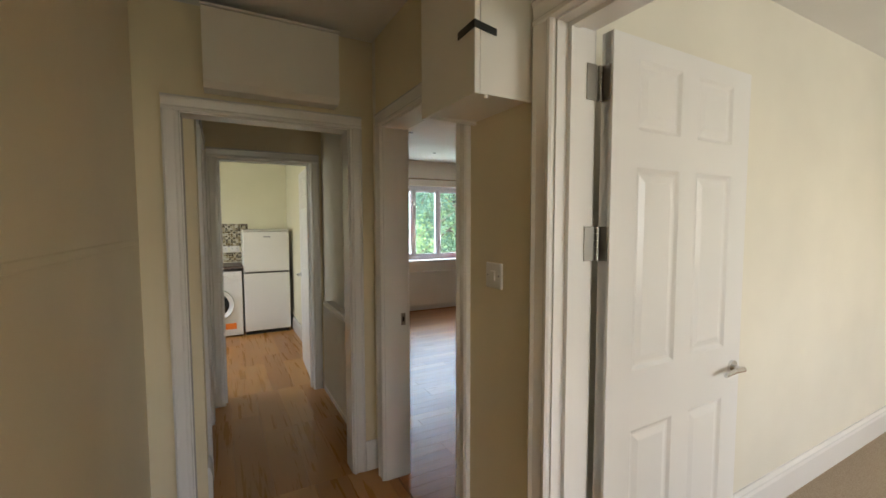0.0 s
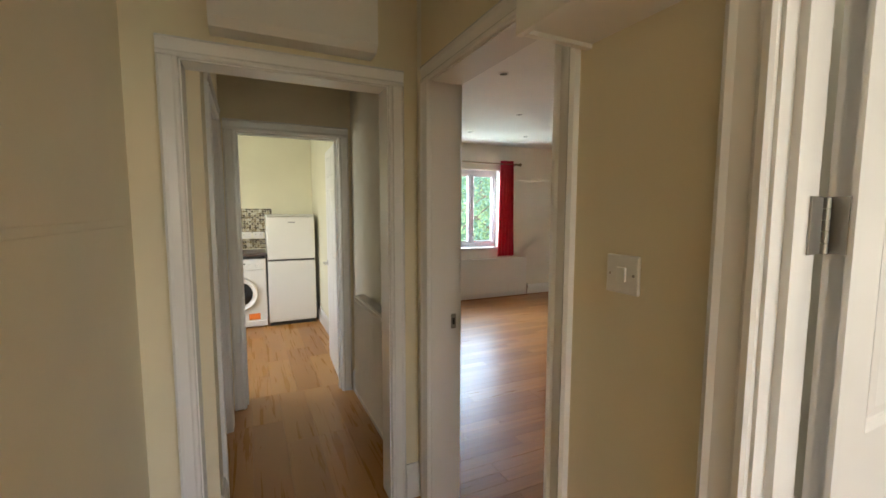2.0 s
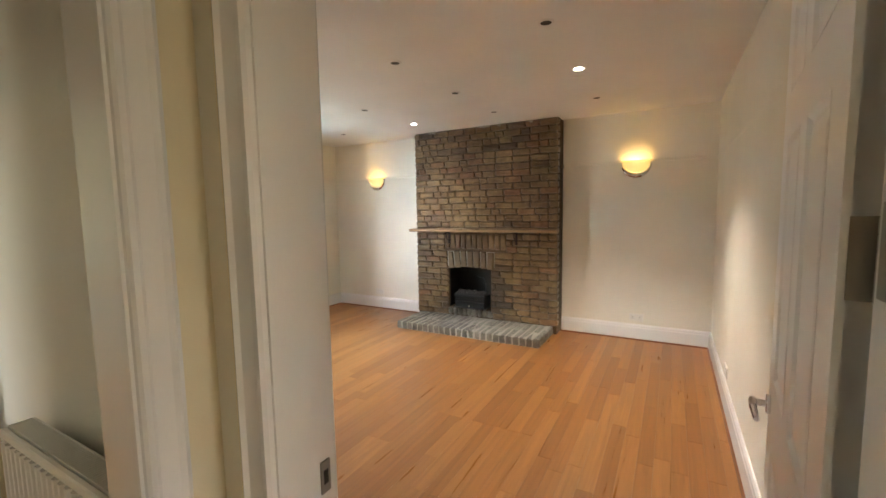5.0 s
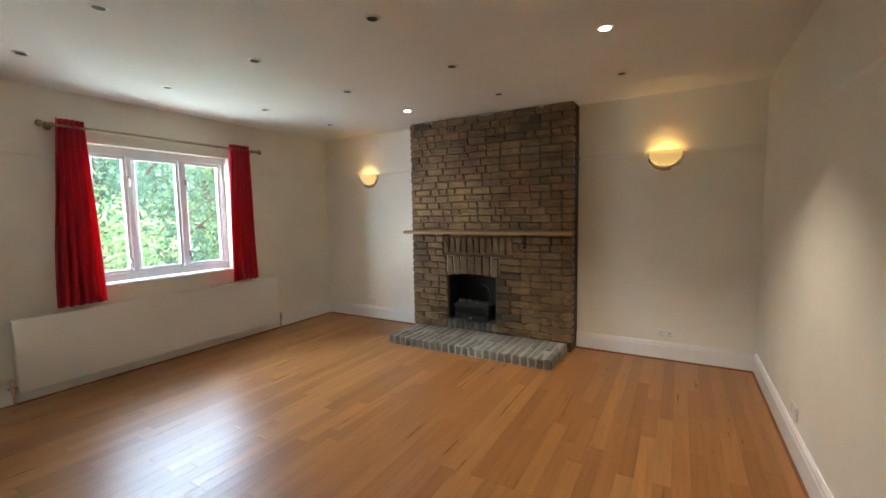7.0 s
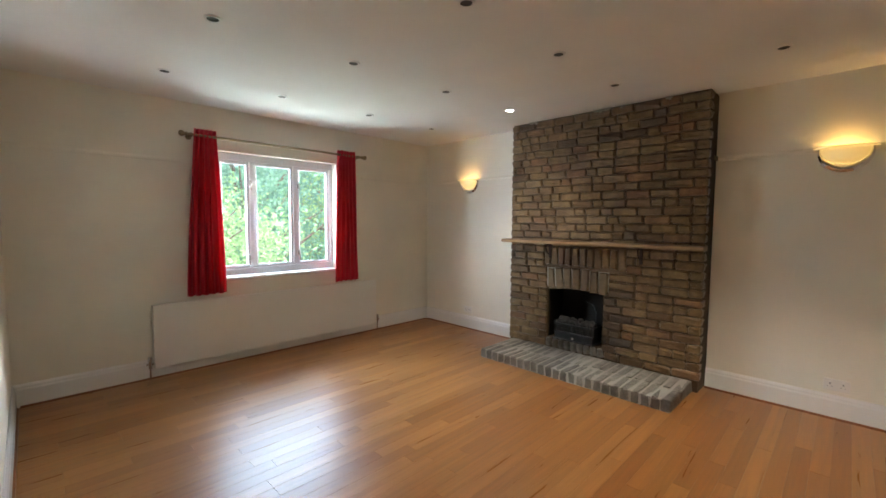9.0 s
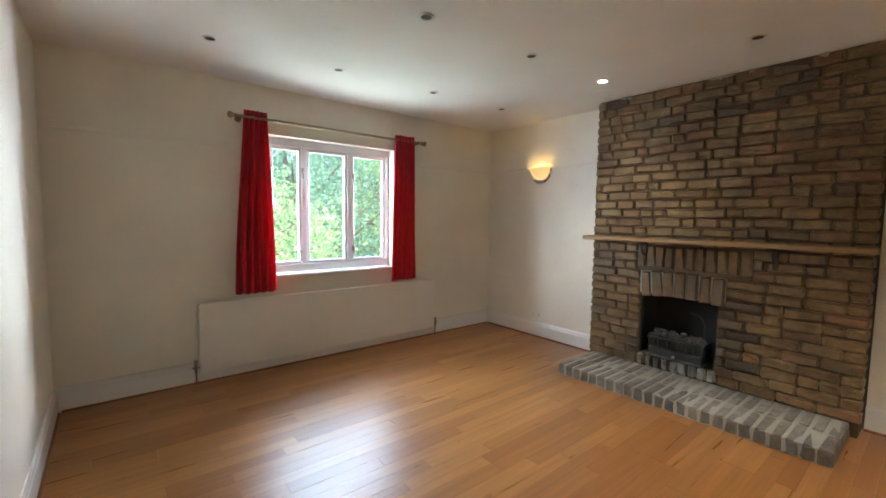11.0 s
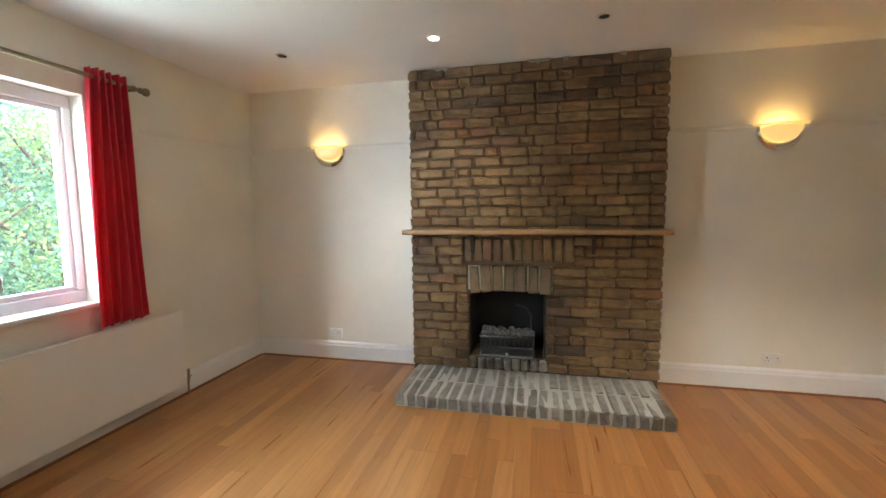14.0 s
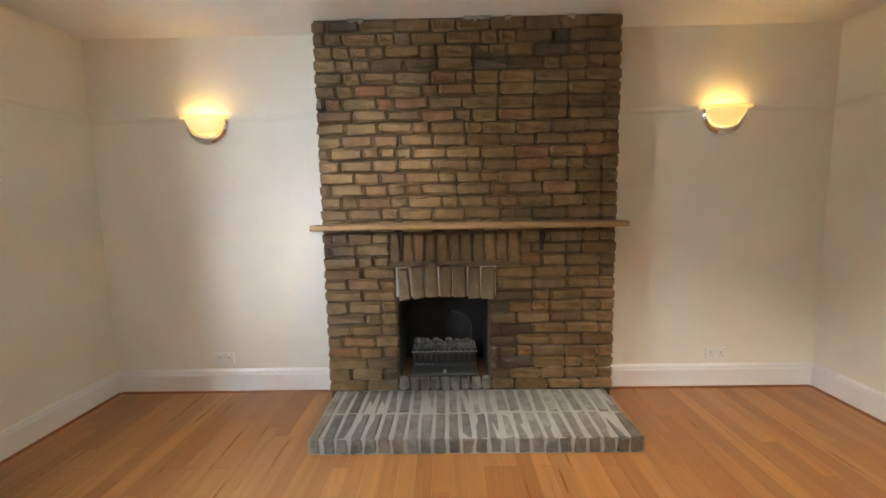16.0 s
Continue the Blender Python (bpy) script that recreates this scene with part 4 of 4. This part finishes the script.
bar("slab", WORKTOP, wt, (-1.695, 0.247, 6.33, 6.925, 0.868, 0.905), 0.006, "", None, 2)
bar("support_panel", BOXW, wt, (-0.40, -0.384, 6.37, 6.9, 0.0, 0.867))
sp = thing("tiled_splashback", "brown and cream glass mosaic splashback above the worktop", "splashback", KITCHEN)
bar("grout", GROUT, sp, (-0.06, 0.352, 6.9215, 6.9285, 0.906, 1.436))
tm = bmesh.new()
box(tm, -0.011, 0.011, -0.004, 0, -0.011, 0.011)
tme = finish("tile", tm, MOSAIC)
for i in range(13):
    for j in range(20):
        x, z = -0.045 + i * 0.0315, 0.925 + j * 0.0262
        if 5 <= j <= 7 and i < 10:
            continue
        o = new("tile", tme)
        o.parent = sp
        o.location = (x, 6.921, z)
        o.scale = (1.32, 1, 1.1)
for x in (0.035, 0.175):
    plate("wall_socket", "white plastic double wall socket in the tiling", "socket", KITCHEN @ pose(x, 6.917, 1.09), 0.125, pins(-0.03) + pins(0.03))

# ---- fireplace ----
ch = thing("chimney_breast", "full-height sealed brown brick chimney breast with arched hearth opening", "chimney breast")
FY0, FY1, FZ0, FZ1 = 4.150, 4.765, 0.205, 0.745
IN = CX + 0.018
for dims in ((CY0 + 0.012, FY0, 0, H - 0.002), (FY1, CY1 - 0.012, 0, H - 0.002), (FY0, FY1, FZ1 + 0.02, H - 0.002), (FY0, FY1, 0, FZ0)):
    bar("mortar_core", MORTAR, ch, (IN, 5.75, *dims), 0, "recessed brown mortar")
bm = bmesh.new()
box(bm, 5.56, 5.60, FY0, FY1, FZ0, FZ1 + 0.02)
box(bm, IN + 0.02, 5.56, FY0, FY0 + 0.01, FZ0, FZ1 + 0.02)
box(bm, IN + 0.02, 5.56, FY1 - 0.01, FY1, FZ0, FZ1 + 0.02)
box(bm, IN + 0.02, 5.56, FY0 + 0.01, FY1 - 0.01, FZ1 + 0.008, FZ1 + 0.019)
part("firebox_lining", bm, SOOT, ch, "soot-blackened firebox")

rb = random.Random(7)
brick_cache = {}


def brick_mesh(l, h, d, variant, mat):
    """A worn brick: face at x=-d/2, slightly out of true."""
    key = (round(l, 3), round(h, 3), round(d, 3), variant, mat.name)
    if key not in brick_cache:
        r = random.Random(repr(key))
        bm = bmesh.new()
        box(bm, -d / 2, d / 2, -l / 2, l / 2, -h / 2, h / 2, min(0.013, h * 0.18), 1)
        for v in bm.verts:
            v.co += Vector((r.uniform(-0.009, 0.006), r.uniform(-0.007, 0.006), r.uniform(-0.007, 0.006)))
        brick_cache[key] = finish("brick", bm, mat)
    return brick_cache[key]


def lay(parent, x, y, z, l, h, d, mat, tilt=0.0):
    o = new("brick", brick_mesh(l, h, d, rb.randrange(4), mat))
    o.parent = parent
    o.matrix_basis = pose(x + rb.uniform(-0.004, 0.004), y, z, tilt + rb.uniform(-1.1, 1.1), 0, rb.uniform(-1.3, 1.3))
    return o


HEARTH = 0.095
courses = 31
ch_h = (H - 0.004 - HEARTH) / courses
JOINT = 0.008
for j in range(courses):
    z = HEARTH + (j + 0.5) * ch_h
    spans = [(CY0, CY1)]
    if z < FZ0:
        spans = [(CY0, FY0 - 0.02), (FY1 + 0.01, CY1)]
    elif z < 0.985:
        spans = [(CY0, FY0 - (0.045 if z > 0.74 else 0.003)), (FY1 + (0.01 if z > 0.74 else 0.002), CY1)]
    elif z < 1.20:
        spans = [(CY0, 3.94), (4.81, CY1)]
    for a, b in spans:
        y = a
        k = 0
        while b - y > 0.03:
            l = rb.choice((0.225, 0.225, 0.225, 0.215, 0.165, 0.11, 0.11))
            if k == 0 and j % 2:
                l = 0.11
            k += 1
            if b - y - l < 0.06:
                l = b - y
            mid = y + l / 2
            sooty = (0.2 < z < 0.82 and 3.95 < mid < FY0) or (z > 2.2 and rb.random() < 0.18) or (z > 1.2 and rb.random() < 0.03)
            mat = BRICK_SOOT if sooty else BRICK
            lay(ch, CX + 0.05, mid, z, round(l - JOINT, 3), ch_h - JOINT, 0.10, mat)
            y += l
# cambered soldier arch
bar("arch_mortar", MORTAR_PALE, ch, (CX + 0.008, IN - 0.0005, 4.10, 4.775, 0.765, 0.965), 0, "pale arch joints")
for i in range(7):
    w = (4.772 - 4.105) / 7
    y = 4.105 + (i + 0.5) * w
    s = (y - 4.4385) / 0.3335
    lay(ch, CX + 0.046, y, 0.857 - 0.024 * s * s + 0.012, w - 0.009, 0.225, 0.10, BRICK_ARCH, -3.0 * s)
for i in range(11):
    w = (4.81 - 3.94) / 11
    lay(ch, CX + 0.05, 3.94 + (i + 0.5) * w, 1.098, w - 0.009, 0.198, 0.10, BRICK)
for i in range(9):
    w = (FY1 + 0.01 - FY0 + 0.02) / 9
    lay(ch, CX + 0.045, FY0 - 0.02 + (i + 0.5) * w, 0.15, w - 0.010, 0.10, 0.10, BRICK_HEARTH)
# pale smears of old plaster at the ceiling line
for y0, y1 in ((4.93, 5.03), (4.13, 4.30), (4.0, 4.04), (3.6, 3.65)):
    n = 8
    bm = bmesh.new()
    for i in range(n):
        a, b = y0 + (y1 - y0) * i / n, y0 + (y1 - y0) * (i + 1) / n
        box(bm, CX - 0.009, CX + 0.02, a, b, H - 0.016 - 0.022 * rb.random(), H - 0.004, 0.002)
    part("plaster_smear", bm, MORTAR_PALE, ch, "pale plaster smears under the ceiling")

he = thing("brick_hearth", "raised hearth of greyed bricks laid on edge", "hearth")
HX0, HY0, HY1 = 4.640, 3.345, 5.225
bar("mortar_bed", MORTAR_PALE, he, (HX0 + 0.012, CX + 0.035, HY0 + 0.012, HY1 - 0.012, 0, HEARTH - 0.004), 0, "pale recessed mortar")
cols = 24
w = (HY1 - HY0) / cols
for i in range(cols):
    y = HY0 + (i + 0.5) * w
    split = 0.29 + rb.uniform(-0.012, 0.012)
    for x0, x1 in ((HX0, HX0 + split), (HX0 + split, CX + 0.02)):
        l = round(x1 - x0 - 0.010, 3)
        key = ("h", l, rb.randrange(4))
        if key not in brick_cache:
            r = random.Random(repr(key))
            bm = bmesh.new()
            box(bm, -l / 2, l / 2, -(w - 0.011) / 2, (w - 0.011) / 2, -HEARTH / 2, HEARTH / 2, 0.010, 1)
            for v in bm.verts:
                v.co += Vector((r.uniform(-0.007, 0.006), r.uniform(-0.005, 0.005), r.uniform(-0.008, 0.005) if v.co.z > 0 else 0))
            brick_cache[key] = finish("brick", bm, BRICK_HEARTH)
        o = new("brick", brick_cache[key])
        o.parent = he
        o.matrix_basis = pose((x0 + x1) / 2, y, HEARTH / 2 + 0.001, 0, 0, rb.uniform(-1.0, 1.0))

ms = thing("mantel_shelf", "rough waxed timber mantel shelf on iron brackets", "shelf")
bm = bmesh.new()
k = 40
top_f, bot_f = [], []
front = [5.085 + 0.006 * math.sin(i * 1.1) + 0.004 * math.sin(i * 2.7) for i in range(k + 1)]
ys = [3.28 + (5.295 - 3.28) * i / k for i in range(k + 1)]
ring = []
for y, fx in zip(ys, front):
    ring.append([bm.verts.new(p) for p in ((5.218, y, 1.225), (fx + 0.012, y, 1.226), (fx, y, 1.236), (fx + 0.002, y, 1.254), (fx + 0.012, y, 1.262), (5.218, y, 1.263))])
for p, q in zip(ring, ring[1:]):
    for i in range(6):
        bm.faces.new((p[i], p[(i + 1) % 6], q[(i + 1) % 6], q[i]))
bm.faces.new(ring[0][::-1])
bm.faces.new(ring[-1])
bmesh.ops.recalc_face_normals(bm, faces=bm.faces[:])
part("board", bm, SHELFWOOD, ms)
for y in (4.735, 3.80):
    bm = bmesh.new()
    box(bm, 5.205, 5.217, y - 0.014, y + 0.014, 1.07, 1.224, 0.002)
    box(bm, 5.11, 5.205, y - 0.014, y + 0.014, 1.212, 1.2245, 0.002)
    arc = [(5.205 - 0.085 * math.sin(a), 1.212 - 0.10 * math.cos(a) + 0.0) for a in [math.pi / 2 * i / 8 for i in range(9)]]
    for p, q in zip(arc, arc[1:]):
        tube(bm, (p[0], y, p[1]), (q[0], y, q[1]), 0.006, n=8)
    part("bracket", bm, RUST, ms, "dark iron scroll bracket", True)

# ---- fire basket with coals ----
gr = thing("fire_grate", "black cast-iron fire basket heaped with grey coals", "fire grate")
gy0, gy1, gx = 4.235, 4.675, 5.235
bm = bmesh.new()
prism(bm, [(gx - 0.02, 0.21), (gx + 0.19, 0.21), (gx + 0.19, 0.285), (gx, 0.285), (gx - 0.012, 0.275), (gx - 0.005, 0.225)], "y", gy0 + 0.01, gy1 - 0.01)
box(bm, gx - 0.03, gx + 0.2, gy0 - 0.008, gy1 + 0.008, 0.206, 0.216, 0.003)
box(bm, gx - 0.016, gx + 0.2, gy0, gy1, 0.280, 0.290, 0.003)
part("ash_pan", bm, IRON, gr)
bm = bmesh.new()
tube(bm, (gx - 0.018, 4.455, 0.24), (gx - 0.03, 4.455, 0.24), 0.012, n=16)
part("knob", bm, STEEL, gr, "", True)
for i in range(12):
    y = gy0 + 0.012 + i * (gy1 - gy0 - 0.024) / 11
    bm = bmesh.new()
    tube(bm, (gx + 0.005, y, 0.285), (gx - 0.016, y, 0.34), 0.0075, n=8)
    tube(bm, (gx - 0.016, y, 0.34), (gx - 0.008, y, 0.392), 0.0075, n=8)
    bmesh.ops.create_uvsphere(bm, u_segments=8, v_segments=6, radius=0.011, matrix=pose(gx - 0.008, y, 0.396))
    part("bar", bm, IRON, gr, "", True)
bm = bmesh.new()
box(bm, gx - 0.026, gx - 0.002, gy0 - 0.004, gy1 + 0.004, 0.368, 0.382, 0.004)
box(bm, gx, gx + 0.19, gy0, gy0 + 0.012, 0.29, 0.385, 0.003)
box(bm, gx, gx + 0.19, gy1 - 0.012, gy1, 0.29, 0.385, 0.003)
part("basket_rail", bm, IRON, gr)
bar("coal_bed", COAL, gr, (gx + 0.004, gx + 0.185, gy0 + 0.014, gy1 - 0.014, 0.2905, 0.365), 0.01)
bm = bmesh.new()
tube(bm, (gx + 0.10, gy0 + 0.03, 0.36), (gx + 0.11, gy0 + 0.03, 0.53), 0.006, n=8)
tube(bm, (gx + 0.11, gy0 + 0.03, 0.53), (gx + 0.13, gy0 + 0.07, 0.60), 0.006, n=8)
tube(bm, (gx + 0.13, gy0 + 0.07, 0.60), (gx + 0.13, gy0 + 0.16, 0.625), 0.006, n=8)
part("gas_pipe", bm, IRON, gr, "", True)
for i in range(26):
    bm = bmesh.new()
    bmesh.ops.create_icosphere(bm, subdivisions=2, radius=rb.uniform(0.024, 0.038))
    for v in bm.verts:
        v.co *= 1 + 0.28 * noise.noise(v.co * 38 + Vector((i * 3.1, 0, 0)))
    row = i % 2
    y = gy0 + 0.035 + (i // 2) * (gy1 - gy0 - 0.07) / 12
    part("coal", bm, COAL, gr, "", True, pose(gx + 0.035 + 0.07 * row, y, 0.376 + 0.03 * row * rb.random() + rb.uniform(-0.01, 0.022), rb.uniform(0, 90), rb.uniform(0, 90), 0))

# ---- floor boards, last ----
plank_cache = {}


def plank(parent, x, y, l, w, top, mat, along):
    key = (round(l, 3), round(w, 4), mat.name)
    if key not in plank_cache:
        bm = bmesh.new()
        a, b = (l / 2 - 0.00025, w / 2 - 0.00025) if along == "x" else (w / 2 - 0.00025, l / 2 - 0.00025)
        box(bm, -a, a, -b, b, -0.014, 0, 0.0008)
        plank_cache[key] = finish("plank", bm, mat)
    o = new("plank", plank_cache[key])
    o.parent = parent
    o.location = (x, y, top)
    return o


floor = bpy.data.objects["floor"]
rows = 58
pw = (LY1 - LY0) / rows
rp = random.Random(11)
X0, X1 = LX0 - 0.06, LX1 + 0.0
for j in range(rows):
    y = LY0 + (j + 0.5) * pw
    x = X0
    first = True
    while x < X1 - 0.01:
        l = rp.choice((0.4, 0.7, 1.0, 1.2)) if first else rp.choice((0.6, 0.8, 1.0, 1.3))
        first = False
        if X1 - x - l < 0.35:
            l = round(X1 - x, 3)
        plank(floor, x + l / 2, y, l, pw, 0.0, OAK, "x")
        x += l
fh = bpy.data.objects["floor_hall"]
pw = 0.193
for x0, x1, y0, y1 in ((-0.285, 0.93, -2.05, HN), (-0.11, HX, HN, KS + 0.15), (-1.7, 0.944, KS + 0.15, KN)):
    x = x0
    while x < x1 - 0.005:
        wd = round(min(pw, x1 - x), 3)
        y = y0
        first = True
        while y < y1 - 0.005:
            l = rp.choice((0.42, 0.8, 1.1)) if first else 1.25
            first = False
            if y1 - y - l < 0.25:
                l = round(y1 - y, 3)
            plank(fh, x + wd / 2, y + l / 2, l, wd, 0.0, LAM, "y")
            y += l
        x += wd
